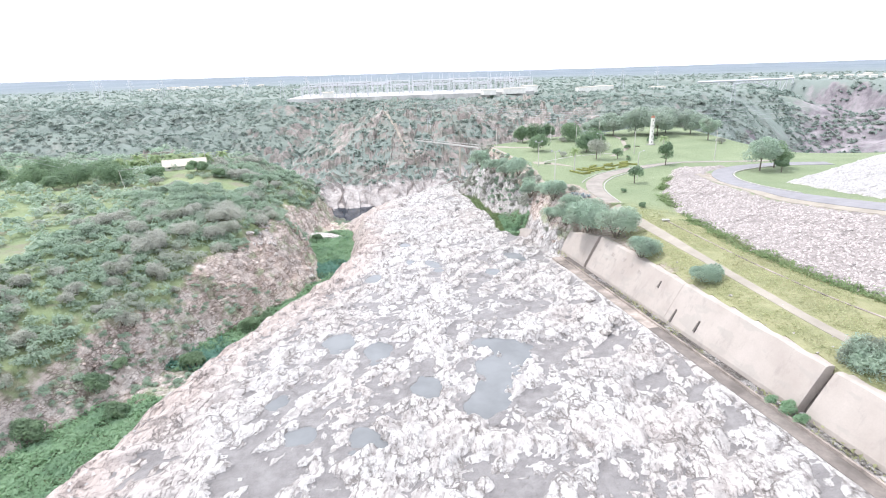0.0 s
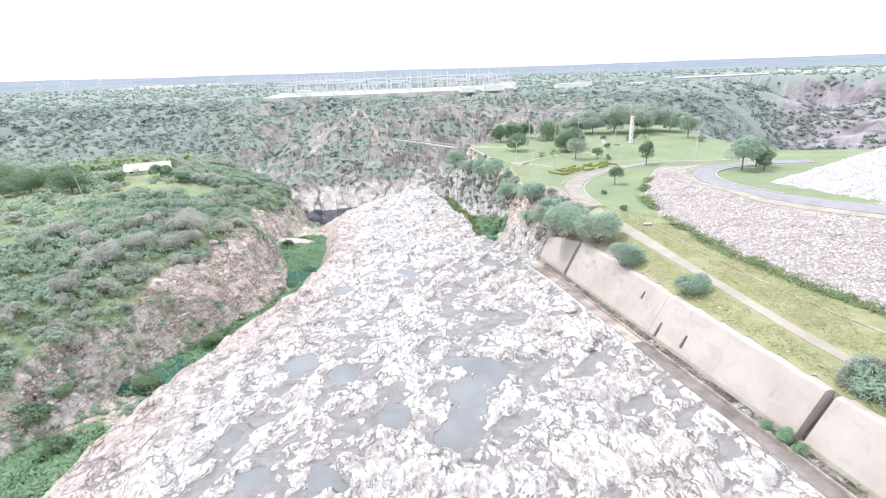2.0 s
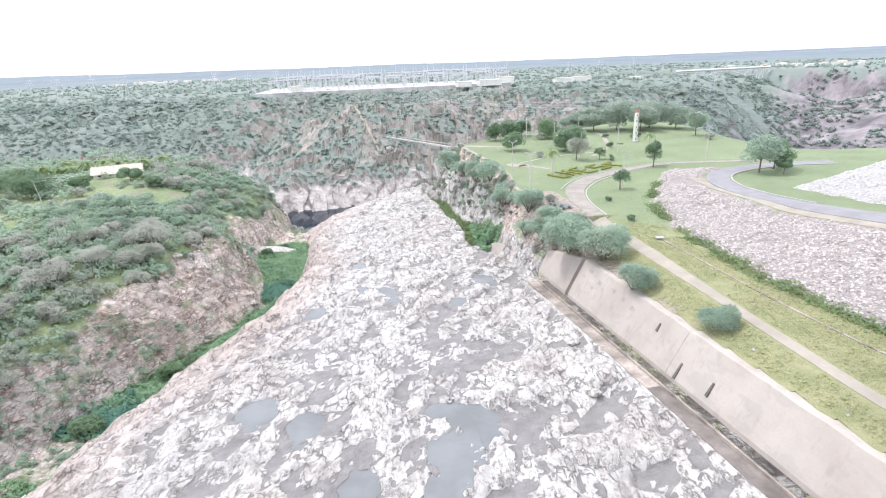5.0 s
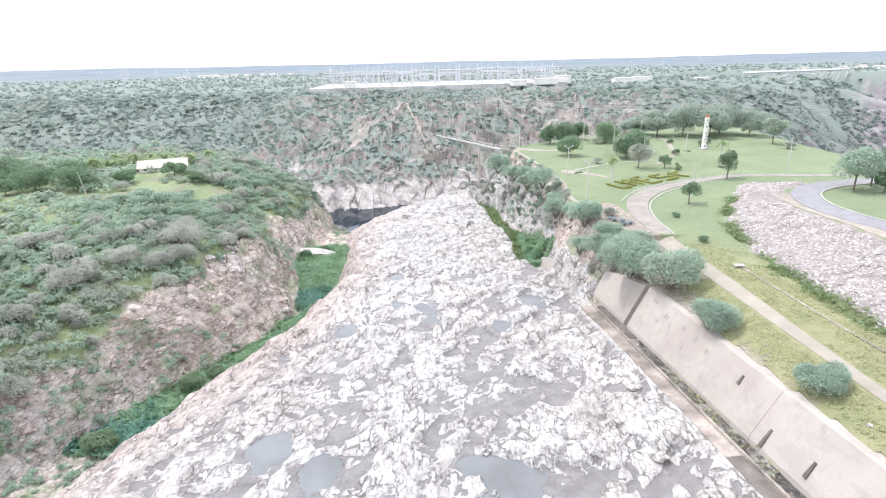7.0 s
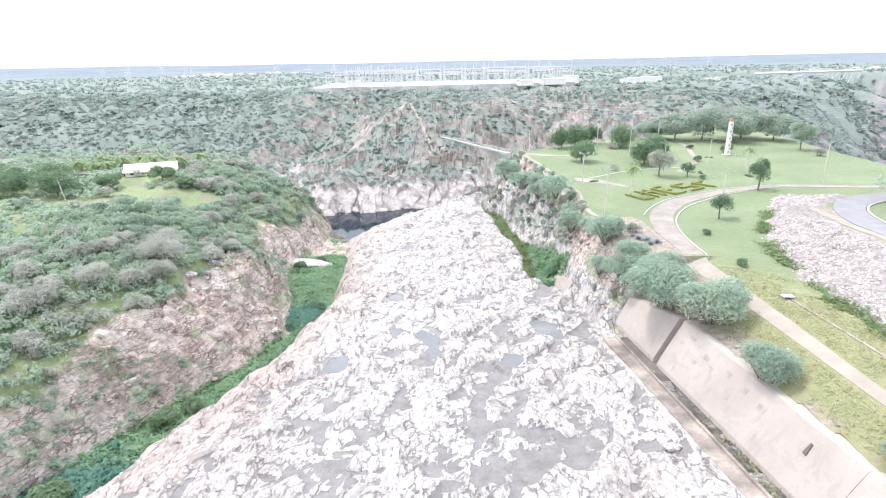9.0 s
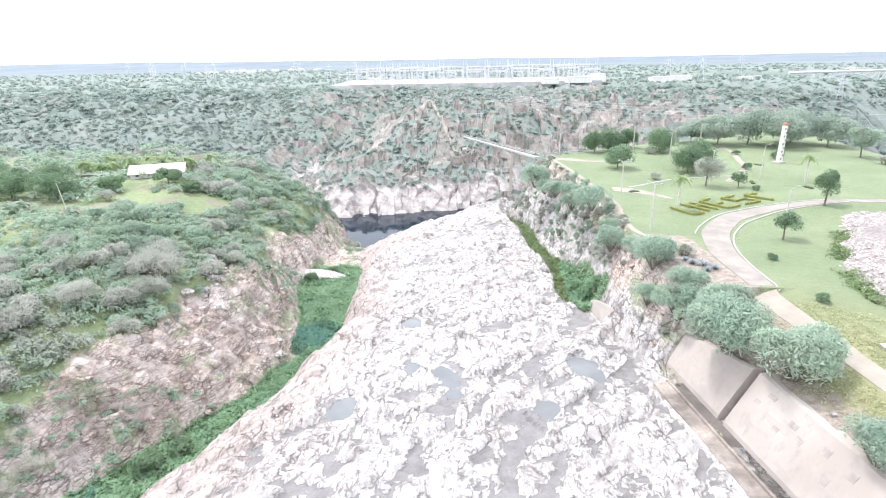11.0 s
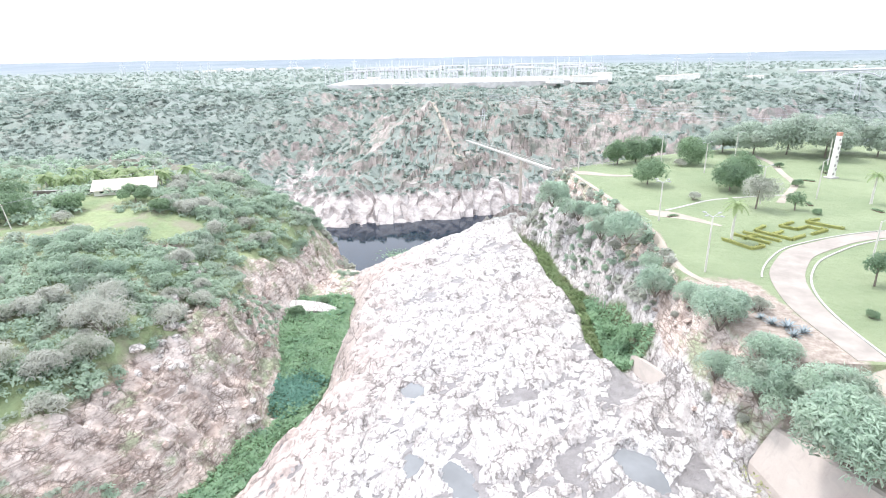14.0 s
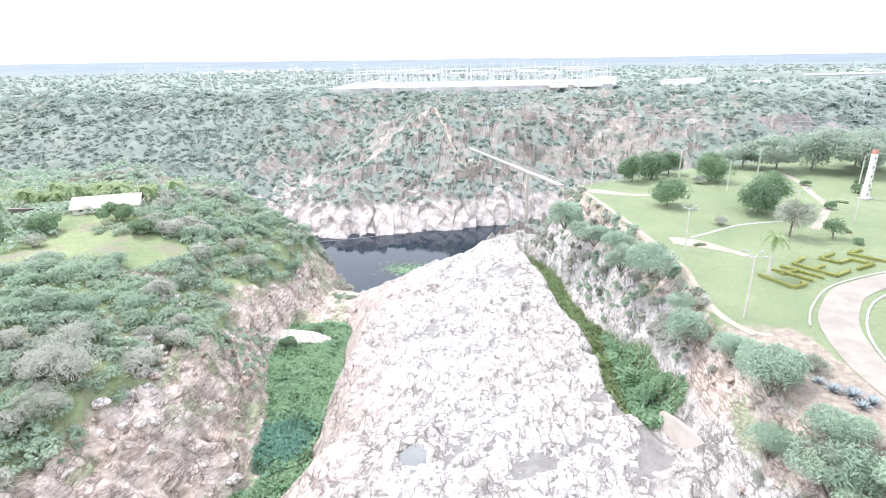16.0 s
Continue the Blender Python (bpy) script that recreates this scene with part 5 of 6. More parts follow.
def scrub_spots(n, x0, x1, y0, y1, test):
    x, y = rng.uniform(x0, x1, n), rng.uniform(y0, y1, n)
    keep = test(x, y)
    for cx, cy, a, b in OPEN:
        keep &= ((x - cx) / a) ** 2 + ((y - cy) / b) ** 2 > 1
    return x[keep], y[keep]


bx_, by_ = scrub_spots(4200, -104, -42, 50, 275, lambda x, y: (mask_at("hill", x, y) + 0.35 * fbm(x, y, 16, 2, 27) > 0.36) & (mask_at("gully", x, y) < 0.2))
for i, (x, y) in enumerate(zip(bx_[:240], by_[:240])):
    dry = float(fbm(np.array(x), np.array(y), 26, 2, 63)) > 0.14
    s = rng.uniform(0.6, 1.45)
    put((TWIGGY[i % 2] if dry else SCRUB[i % 4]), x, y, s, "leafless grey thorn scrub on the hillside" if dry else "dusty green scrub bush on the rocky hillside", "bush", "scrub on the hillside", 0.3)


def scatter(name, x, y, size, n, leaf, mat, label, category, flat=0.75, long=1.3, up=0.7):
    """Many bushes too close to count, as one mesh."""
    kinds = [crown(n, 1, 1, flat, leaf, rng, 9, long, 0.5, 0.5, up=up) for _ in range(5)]
    out = []
    z = z_at(x, y) - 0.15
    for i in range(len(x)):
        v = kinds[i % 5]
        a = rng.uniform(0, 6.28)
        c, s = math.cos(a) * size[i], math.sin(a) * size[i]
        out.append(np.stack([v[..., 0] * c - v[..., 1] * s + x[i], v[..., 0] * s + v[..., 1] * c + y[i], v[..., 2] * size[i] + z[i]], -1))
    return tagged(quads_object(name, np.concatenate(out), mat), label, category, kind="stuff")


x, y = bx_[240:], by_[240:]
scatter("hillside_scrub", x, y, rng.uniform(0.7, 2.9, len(x)), 170, 0.1, LEAF_SCRUB, "dense dusty green scrub over the rocky hillside", "scrub")
x, y = scrub_spots(3600, -330, -98, 20, 330, lambda x, y: fbm(x, y, 22, 2, 27) > -0.45)
scatter("hill_thicket", x, y, rng.uniform(1.2, 3.8, len(x)), 44, 0.2, LEAF_SCRUB, "green thicket on the back of the hill", "scrub")
x, y = scrub_spots(3600, -90, -40, 55, 250, lambda x, y: (mask_at("hill", x, y) < 0.5) & (mask_at("rock", x, y) < 0.5) & (mask_at("gully", x, y) < 0.3) & (fbm(x, y, 13, 2, 29) > 0.0))
scatter("cliff_tufts", x, y, rng.uniform(0.4, 1.4, len(x)), 120, 0.15, LEAF_SCRUB, "green tufts in the clefts of the red-brown cliff", "scrub")
x, y = scrub_spots(60, -75, -42, 258, 300, lambda x, y: x < -40)
scatter("gorge_rim_scrub", x, y, rng.uniform(1.2, 2.8, len(x)), 220, 0.18, LEAF_GREY, "grey-green scrub on the gorge rim", "scrub", 1.0)


x, y = rng.uniform(8, 40, 1500), rng.uniform(146, 285, 1500)
ex_ = np.interp(y, EDGE_Y, EDGE_X)
on = (x > ex_ - 9) & (x < ex_ + 0.3) & (mask_at("channel", x, y) < 0.1) & (fbm(x, y, 9, 2, 67) > -0.12) & (y > 183)
scatter("cliff_scrub", x[on], y[on], rng.uniform(0.6, 1.9, on.sum()), 170, 0.2, LEAF_GREY, "grey-brown dry scrub on the cliff below the lawn", "scrub", 0.9, 2.0)
x, y = x[~on], y[~on]
on = (x > np.interp(y, EDGE_Y, EDGE_X) - 9) & (x < np.interp(y, EDGE_Y, EDGE_X)) & (y > 180) & (mask_at("channel", x, y) < 0.1)
scatter("cliff_greenery", x[on], y[on], rng.uniform(0.5, 1.5, on.sum()), 150, 0.2, LEAF_MESQUITE, "green shrubs hanging on the cliff below the lawn", "scrub", 0.9, 1.6)
ab = thing("abutment_wall", 0, 0, 0, "short pale concrete wall stub at the channel end", "wall", kind="structure")
bm = bmesh.new()
rows = []
for ax, ay, az, top in ((21.9, 174.5, -19, -13.9), (22.4, 171, -19, -12.6), (23.9, 165, -18, -11.2), (25.9, 158, -17, -10.2), (27.6, 152, -16, -9.8)):
    rows.append([bm.verts.new(p) for p in ((ax, ay, az), (ax + 1.6, ay + 0.4, top), (ax + 2.3, ay + 0.5, top), (ax + 2.6, ay + 0.5, az))])
for a, b in zip(rows, rows[1:]):
    for j in range(3):
        bm.faces.new((a[j], b[j], b[j + 1], a[j + 1]))
bm.faces.new(rows[0])
bm.faces.new(rows[-1])
bmesh.ops.recalc_face_normals(bm, faces=bm.faces)
part("wall_panel", bm, WALL_MAT, ab)


# ---- weeds in the gully and the channel ----
def carpet(name, x, y, size, mat, label, tall=0.5):
    p = np.stack([x, y, z_at(x, y) + rng.uniform(0.0, tall, len(x)) * (0.8 + 1.0 * fbm(x, y, 3.5, 3, 37))], 1)
    nrm = np.stack([0.9 * fbm(x, y, 2.5, 2, 38), 0.9 * fbm(x, y, 2.5, 2, 39), np.ones(len(x))], 1)
    return tagged(quads_object(name, leaves_at(p, nrm, size, rng, 1.5, 0.55), mat), label, "weeds", kind="stuff")


x, y = rng.uniform(-92, -24, 330000), rng.uniform(40, 232, 330000)
g = mask_at("gully", x, y)
lush = fbm(x, y, 20, 2, 57)
floor_ = (g > 0.55) & (rng.uniform(0, 1, len(x)) < 0.9) & ((lush > -0.5) | (y > 160))
patchy = 0.5 * fbm(x, y, 7, 3, 58) + 0.15 * rng.normal(size=len(x))
teal = floor_ & (np.maximum(1.3 * np.exp(-((y - 179) / 7) ** 2 - ((x + 41) / 6) ** 2), np.exp(-((y - 116) / 6) ** 2)) + patchy > 0.5)
carpet("gully_weeds", x[floor_ & ~teal], y[floor_ & ~teal], 0.3, LEAF_FRESH, "bright green weeds filling the gully floor", 1.0)
carpet("gully_dark_weeds", x[teal], y[teal], 0.32, LEAF_TEAL, "dark blue-green weeds on the gully floor", 1.1)
for x, y, s in ((-57.5, 111.5, 1.4), (-51.5, 132, 1.3), (-48.5, 136, 1.0), (-70, 97, 1.3), (-64, 92, 1.1), (-75, 84, 1.4), (-51.5, 213, 1.1), (-48, 222, 0.9), (-69, 104, 0.8)):
    put(GREEN[0], x, y, s, "leafy green bush in the gully", "bush", "gully bushes", 0.3)
x, y = rng.uniform(4, 34, 50000), rng.uniform(160, 262, 50000)
c = mask_at("channel", x, y) > 0.6
near_ = c & (y < 205) & (x > 19.5)
carpet("channel_weeds", x[near_], y[near_], 0.36, LEAF_FRESH, "bright green broad-leaved weeds in the channel", 1.6)
carpet("channel_reeds", x[c & ~near_], y[c & ~near_], 0.3, REED, "yellowing green reeds in the narrow channel", 0.7)
x, y = rng.uniform(30, 66, 36000), rng.uniform(45, 150, 36000)
on = (mask_at("worn", x, y) > 0.4) & (np.abs(x - np.interp(y, [p[1] for p in LANE[:9]], [p[0] for p in LANE[:9]])) > 1.6) & (fbm(x, y, 6, 3, 59) > -0.3) & (x > wall_top(y)[0] + 1.9)
carpet("verge_grass", x[on], y[on], 0.15, GRASS_BLADE, "tufty yellow-green grass on the verge", 0.35)
y = rng.uniform(60, 178, 9000)
x = np.interp(y, TOE_Y, TOE_X) + rng.normal(-0.6, 0.9, 9000)
on = fbm(x, y, 7, 2, 68) > -0.25
carpet("bank_toe_grass", x[on], y[on], 0.24, REED, "rank green grass along the foot of the stone bank", 0.6)
x, y = rng.uniform(28, 50, 9000), rng.uniform(40, 146, 9000)
on = (x > wall_base(y)[0] - 1.7) & (x < wall_base(y)[0] + 0.1) & (fbm(x, y, 9, 2, 64) > 0.05)
p = np.stack([x[on], y[on], wall_base(y[on])[1] + rng.uniform(-0.1, 0.5, on.sum())], 1)
tagged(quads_object("drain_weeds", leaves_at(p, np.tile((0, 0, 1.0), (len(p), 1)), 0.2, rng, 1.6, 0.8), GRASS_BLADE), "dull green weeds along the drain", "weeds", kind="stuff")


# ---- boulders ----
def boulder_mesh(seed):
    r = np.random.default_rng(seed)
    bm = bmesh.new()
    bmesh.ops.create_icosphere(bm, subdivisions=3, radius=1)
    cuts = [(Vector(r.normal(size=3)).normalized(), r.uniform(0.55, 0.85)) for _ in range(9)]
    for v in bm.verts:
        for nrm, d in cuts:
            k = v.co.dot(nrm)
            if k > d:
                v.co -= nrm * (k - d)
        v.co *= 1 + 0.1 * noise.noise(v.co * 2 + Vector((seed, 0, 0))) + 0.06 * noise.noise(v.co * 5 + Vector((seed, 4, 0)))
        v.co.z *= 0.7
    return bm


def boulder_material(name, dark, light):
    m, nt, b = material(name, 0.9)
    joint, shade = crackle(nt, 0.9, (1, 0.6, 0.9), (0.2, 0.1, 0.5), 0.8, 0.1)
    c = mixed(nt, noisy(nt, 0.9, 5), dark, light)
    c = mixed(nt, maths(nt, "MULTIPLY", shade, 0.4), c, dark)
    c = mixed(nt, maths(nt, "MULTIPLY", joint, 0.7), c, tuple(v * 0.35 for v in dark))
    nt.links.new(c, b.inputs["Base Color"])
    bumped(nt, b, maths(nt, "ADD", noisy(nt, 1.6, 6, 0.7, 0.1, 0.9), maths(nt, "MULTIPLY", shade, 0.5)), 0.8, 0.4)
    return m


BOULDER = boulder_material("pale_boulder_stone", (0.5, 0.45, 0.42), (0.7, 0.665, 0.64))
CLIFF_STONE = boulder_material("pink_cliff_stone", (0.42, 0.33, 0.285), (0.6, 0.5, 0.45))
stones, CLIFF_STONES = [], []
for k in range(4):
    me = bpy.data.meshes.new("boulder")
    bm = boulder_mesh(k + 3)
    bm.to_mesh(me)
    bm.free()
    me.materials.append(BOULDER)
    stones.append(me)
    me = me.copy()
    me.materials.clear()
    me.materials.append(CLIFF_STONE)
    CLIFF_STONES.append(me)


def boulder(x, y, s, label, group, kinds=None):
    ob = new("boulder", (kinds or stones)[int(rng.integers(4))])
    ob.matrix_world = Matrix.Translation((x, y, float(z_at(x, y)) + 0.15 * s)) @ Euler((rng.uniform(-0.3, 0.3), rng.uniform(-0.3, 0.3), rng.uniform(0, 6))).to_matrix().to_4x4() @ Matrix.Diagonal((s * rng.uniform(0.8, 1.4), s * rng.uniform(0.8, 1.2), s * rng.uniform(0.7, 1.1), 1))
    return tagged(ob, label, "boulder", group)


for x, y, s in ((-43.6, 168, 1.6), (-45, 171.5, 0.9), (28, 104, 1.8), (31.5, 96, 2.0), (26, 101, 1.2), (28.5, 93, 1.3), (30, 109, 1.2)):
    boulder(x, y, s, "large pale rounded boulder resting on the rock", "large boulders")
n = 0
while n < 26:
    x, y = rng.uniform(-78, -44), rng.uniform(70, 180)
    if mask_at("hill", x, y) < 0.3 and mask_at("rock", x, y) < 0.5 and mask_at("gully", x, y) < 0.8:
        boulder(x, y, rng.uniform(0.4, 1.0), "angular pinkish-grey boulder fallen at the cliff foot", "fallen boulders", CLIFF_STONES)
        n += 1
for i in range(12):
    y = rng.uniform(148, 182)
    x = np.interp(y, EDGE_Y, EDGE_X) - rng.uniform(0.5, 6.5)
    boulder(x, y, rng.uniform(0.4, 0.9), "angular pale boulder on the broken slope by the wall end", "boulders by the wall end", CLIFF_STONES)
for i in range(9):
    y = rng.uniform(148, 182)
    put(TWIGGY[i % 2], float(np.interp(y, EDGE_Y, EDGE_X)) - rng.uniform(0.5, 5), y, rng.uniform(0.3, 0.55), "small leafless grey-brown bush on the broken slope", "bush", "dry bushes on the edge", 0.2)
for i in range(26):
    y = rng.uniform(60, 150)
    x = wall_top(y)[0] + rng.uniform(1.5, 8)
    boulder(x, y, rng.uniform(0.15, 0.4), "small pale stone lying on the grass verge", "stones on the verge")
for i in range(10):
    boulder(-69 + rng.uniform(-2.5, 2.5), 197 + rng.uniform(-2, 2), rng.uniform(0.6, 1.3), "pale weathered boulder of a hillside outcrop", "hillside outcrop")


for i in range(34):
    f = i / 33
    boulder(-65 + 9 * f + rng.normal() * 2.2, 187 - 26 * f + rng.normal() * 2.5, rng.uniform(0.5, 1.4), "pale angular boulder of a rock outcrop in the scrub", "hillside outcrop")
slab = new("rock_slab", stones[1])
slab.matrix_world = Matrix.Translation((-50.5, 217, float(z_at(-50.5, 217)) + 1.0)) @ Matrix.Rotation(0.1, 4, "Z") @ Matrix.Rotation(0.12, 4, "Y") @ Matrix.Diagonal((8.5, 3.6, 1.9, 1))
tagged(slab, "broad pale rock slab at the head of the weedy gully", "rock")
for x, y, s in ((-66, 165, 1.1), (-70, 171, 0.9), (-64, 158, 0.8), (-73, 150, 0.9)):
    put(THORN, x, y, s, "large leafless grey thorn bush on the hillside", "bush", "scrub on the hillside", 0.3)
for x, y, s in ((23.2, 182, 0.8), (25.2, 179.5, 0.9), (24.5, 186, 0.6)):
    put(LUSH, x, y, s, "bright green leafy bush at the channel side", "bush", "channel bushes", 0.2)
for x, y, s in ((wall_base(63)[0] - 1.0, 63, 0.5), (wall_base(65.5)[0] - 1.3, 65.5, 0.35), (wall_base(60.5)[0] - 1.2, 60.5, 0.4)):
    put(LUSH, x, y, s, "low green weed clump at the foot of the drain chute", "bush", "drain clumps", 0.05)


# ---- agaves on the bank ----
AGAVE_LEAF = plain("blue_grey_agave_leaf", (0.3, 0.35, 0.37), 0.55, 0.2, 2.0, 0.1, 6)


def agave(x, y, size):
    t = thing("agave", x, y, float(z_at(x, y)), "blue-grey agave rosette on the earth bank", "agave", "agaves on the bank", turn=rng.uniform(0, 6))
    for i in range(22):
        a, rise = 2.4 * i, 0.25 + 1.0 * i / 22
        c, s = math.cos(a), math.sin(a)
        verts = []
        for f, w in ((0.0, 0.07), (0.4, 0.1), (0.75, 0.07), (1.0, 0.005)):
            r, h = size * f * math.cos(rise * 0.9), size * (f * math.sin(rise) - 0.12 * f * f)
            for off, dip in ((-w, 0.0), (0, -0.035), (w, 0.0)):
                o = off * size
                verts.append((r * c - o * s, r * s + o * c, h + dip * size + 0.06))
        faces = [(3 * k + j, 3 * k + j + 1, 3 * k + j + 4, 3 * k + j + 3) for k in range(3) for j in (0, 1)]
        mesh_object("leaf", verts, faces, AGAVE_LEAF, t)


for x, y, s in ((38.0, 160.2, 1.3), (39.6, 159.2, 1.5), (41.0, 157.8, 1.3), (39.4, 156.9, 1.2), (37.2, 161.8, 1.0)):
    agave(x, y, s)


# ---- stone facing of bank and dam: loose stones ----
def loose_stones(name, x, y, size, label, mat):
    base = np.array([(1, 0, 0), (0, 1, 0), (-1, 0, 0), (0, -1, 0), (0, 0, 1)], float)
    tri = [(0, 1, 4), (1, 2, 4), (2, 3, 4), (3, 0, 4)]
    n = len(x)
    a = rng.uniform(0, 6.28, n)
    s = size * rng.uniform(0.6, 1.5, (n, 1, 1))
    v = base[None] * s * rng.uniform(0.6, 1.2, (n, 5, 1))
    v[:, 4, :2] += rng.uniform(-0.5, 0.5, (n, 2)) * s[:, 0]
    v[:, 4, 2] *= 0.7
    c, sn = np.cos(a)[:, None], np.sin(a)[:, None]
    v = np.stack([v[..., 0] * c - v[..., 1] * sn + x[:, None], v[..., 0] * sn + v[..., 1] * c + y[:, None], v[..., 2] + z_at(x, y)[:, None] - 0.05], -1)
    f = (np.arange(n)[:, None, None] * 5 + np.array(tri)[None]).reshape(-1, 3)
    return tagged(mesh_object(name, v.reshape(-1, 3).tolist(), f.tolist(), mat), label, "stones", kind="stuff")


def stone_material(name, dark, light):
    m, nt, b = material(name, 0.9)
    g = nt.nodes.new("ShaderNodeNewGeometry")
    c = mixed(nt, g.outputs["Random Per Island"], dark, light)
    c = mixed(nt, maths(nt, "MULTIPLY", noisy(nt, 0.08, 4), 0.4), c, tuple(v * 0.9 for v in light))
    nt.links.new(c, b.inputs["Base Color"])
    return m


STONE_MAT = stone_material("broken_pink_stone", (0.27, 0.235, 0.225), (0.6, 0.54, 0.52))
WHITE_STONE = stone_material("broken_white_stone", (0.38, 0.36, 0.355), (0.64, 0.615, 0.605))
x, y = rng.uniform(56, 150, 95000), rng.uniform(45, 200, 95000)
on = (mask_at("stone", x, y) > 0.6) & (np.hypot(x - 78, y - 168) > 7)
seg = np.array(LOOP)
dist = np.min([np.hypot(x - (a[0] + (b[0] - a[0]) * f), y - (a[1] + (b[1] - a[1]) * f)) for a, b in zip(seg, seg[1:]) for f in (0, 0.33, 0.66)], 0)
on &= dist > 5.5
on_dam = mask_at("dam", x, y) > 0.5
on &= ~on_dam | (x < 122) & (rng.uniform(0, 1, len(x)) < 0.7)
loose_stones("bank_stones", x[on & ~on_dam], y[on & ~on_dam], 0.3, "pinkish-grey broken stone facing the bank", STONE_MAT)
loose_stones("dam_stones", x[on & on_dam], y[on & on_dam], 0.3, "white broken stone facing the dam", WHITE_STONE)
x, y = rng.uniform(-50, 40, 6000), rng.uniform(52, 215, 6000)
on = (mask_at("rock", x, y) > 0.9) & (mask_at("silt", x, y) < 0.3) & (x < wall_base(y)[0] - 6) & (fbm(x, y, 7, 2, 65) > 0.0)
loose_stones("rock_rubble", x[on], y[on], 0.3, "broken pale stones strewn over the rock sheet", WHITE_STONE)

# ---- far slopes, plain and what stands on them ----
x, y = rng.uniform(-560, 460, 26000), rng.uniform(300, 720, 26000)
far_ok = (mask_at("far", x, y) > 0.4) & ((z_at(x, y) > -53) | ((x > 150) & (z_at(x, y) > -78))) & (mask_at("bare", x, y) + 0.45 * rng.uniform(0, 1, len(x)) < 0.8) & (mask_at("lawn", x, y) < 0.1)
x, y = x[far_ok], y[far_ok]
scatter("far_slope_scrub", x, y, rng.uniform(1.0, 2.9, len(x)), 18, 0.36, LEAF_FAR_HAZY, "grey-green dry forest on the far canyon slopes", "forest", 0.6, up=0.9)
r, a = 650 + 1900 * rng.uniform(0, 1, 7000) ** 1.4, rng.uniform(-0.85, 0.85, 7000)
x, y = r * np.sin(a), r * np.cos(a)
on = (z_at(x, y) > -20) & (mask_at("bare", x, y) < 0.5)
x, y = x[on], y[on]
scatter("plain_scrub", x, y, rng.uniform(2.5, 6, len(x)), 9, 0.6, LEAF_FAR_HAZY, "grey-green scrub spread over the plain", "forest", 0.4, up=1.0)


def lattice(parent, name, a, b, w, mat):
    """A straight lattice member as a slim braced post."""
    bm = bmesh.new()
    a, b = Vector(a), Vector(b)
    side = (b - a).cross(Vector((0, 1, 0.01))).normalized() * w / 2
    for sgn in (-1, 1):
        tube_bm(bm, a + side * sgn, b + side * sgn * 0.5, 0.22, 0.18, 4)
    n = 5
    for i in range(n):
        p, q = a.lerp(b, i / n), a.lerp(b, (i + 1) / n)
        tube_bm(bm, p + side * (1 if i % 2 else -1), q + side * (-1 if i % 2 else 1) * 0.7, 0.14, 0.14, 4)
    return part(name, bm, mat, parent)


PALE_STEEL = plain("pale_steel", (0.6, 0.6, 0.63), 0.5, 0.1, 0.5, 0.1, 3)


def pylon_thing(h, w):
    t = thing("pylon", 0, -400, -900, "pylon", "pylon")
    for sx in (-1, 1):
        lattice(t, "leg", (sx * w, 0, -1), (sx * w * 0.12, 0, h), w * 0.25, PALE_STEEL)
    for k, f in enumerate((0.62, 0.76, 0.9)):
        part("crossarm", tube_bm(bmesh.new(), (-w * (1.7 - 0.3 * k), 0, h * f), (w * (1.7 - 0.3 * k), 0, h * f), 0.25, 0.25, 5), PALE_STEEL, t)
    return t


PYLON = pylon_thing(34, 4.5)
for x, y, s in ((-14, 514, 0.42), (-620, 1050, 1.0), (-540, 1120, 1.0), (-480, 980, 0.9), (-700, 1300, 1.1), (-360, 1060, 1.0), (-250, 900, 0.9), (-225, 960, 1.0), (-800, 1250, 1.0), (230, 900, 0.9), (300, 980, 0.9), (420, 1150, 1.0), (-420, 1250, 1.0), (350, 700, 0.8), (-900, 1500, 1.1)):
    t = copy_thing(PYLON, Matrix.Translation((x, y, float(z_at(x, y)))) @ Matrix.Rotation(rng.uniform(-0.6, 0.6), 4, "Z") @ Matrix.Scale(s, 4))
    tagged(t, "pale steel lattice pylon standing over the scrub", "pylon", "pylons")

yard_pad = mesh_object("substation_yard", *(lambda c: ([(x_, y_, z_) for z_ in (7.0, -12.0) for x_, y_ in c], [(0, 1, 2, 3), (4, 5, 1, 0), (5, 6, 2, 1), (6, 7, 3, 2), (7, 4, 0, 3)]))([(-200, 735), (125, 800), (145, 960), (-215, 900)]), plain("white_gravel", (0.5, 0.485, 0.475), 0.9, 0.3, 0.06, 0.2, 0.3))
tagged(yard_pad, "raised white gravel yard of the electrical substation", "yard", kind="structure")


def gantry_thing(w, h):
    t = thing("gantry", 0, -400, -900, "gantry", "gantry")
    for sx in (-1, 0, 1):
        lattice(t, "post", (sx * w, 0, -0.5), (sx * w, 0, h), 1.6, PALE_STEEL)
        part("mast", tube_bm(bmesh.new(), (sx * w, 0, h), (sx * w, 0, h + 6), 0.18, 0.1, 4), PALE_STEEL, t)
    part("beam", box(-w, w, -0.5, 0.5, h - 1.2, h), PALE_STEEL, t)
    for k in range(5):
        bx0 = -w + 2 * w * (k + 0.5) / 5
        part("insulator", tube_bm(bmesh.new(), (bx0, 0, h - 1.2), (bx0, 0, h - 3.4), 0.25, 0.25, 5), CONCRETE_GREY, t)
    return t


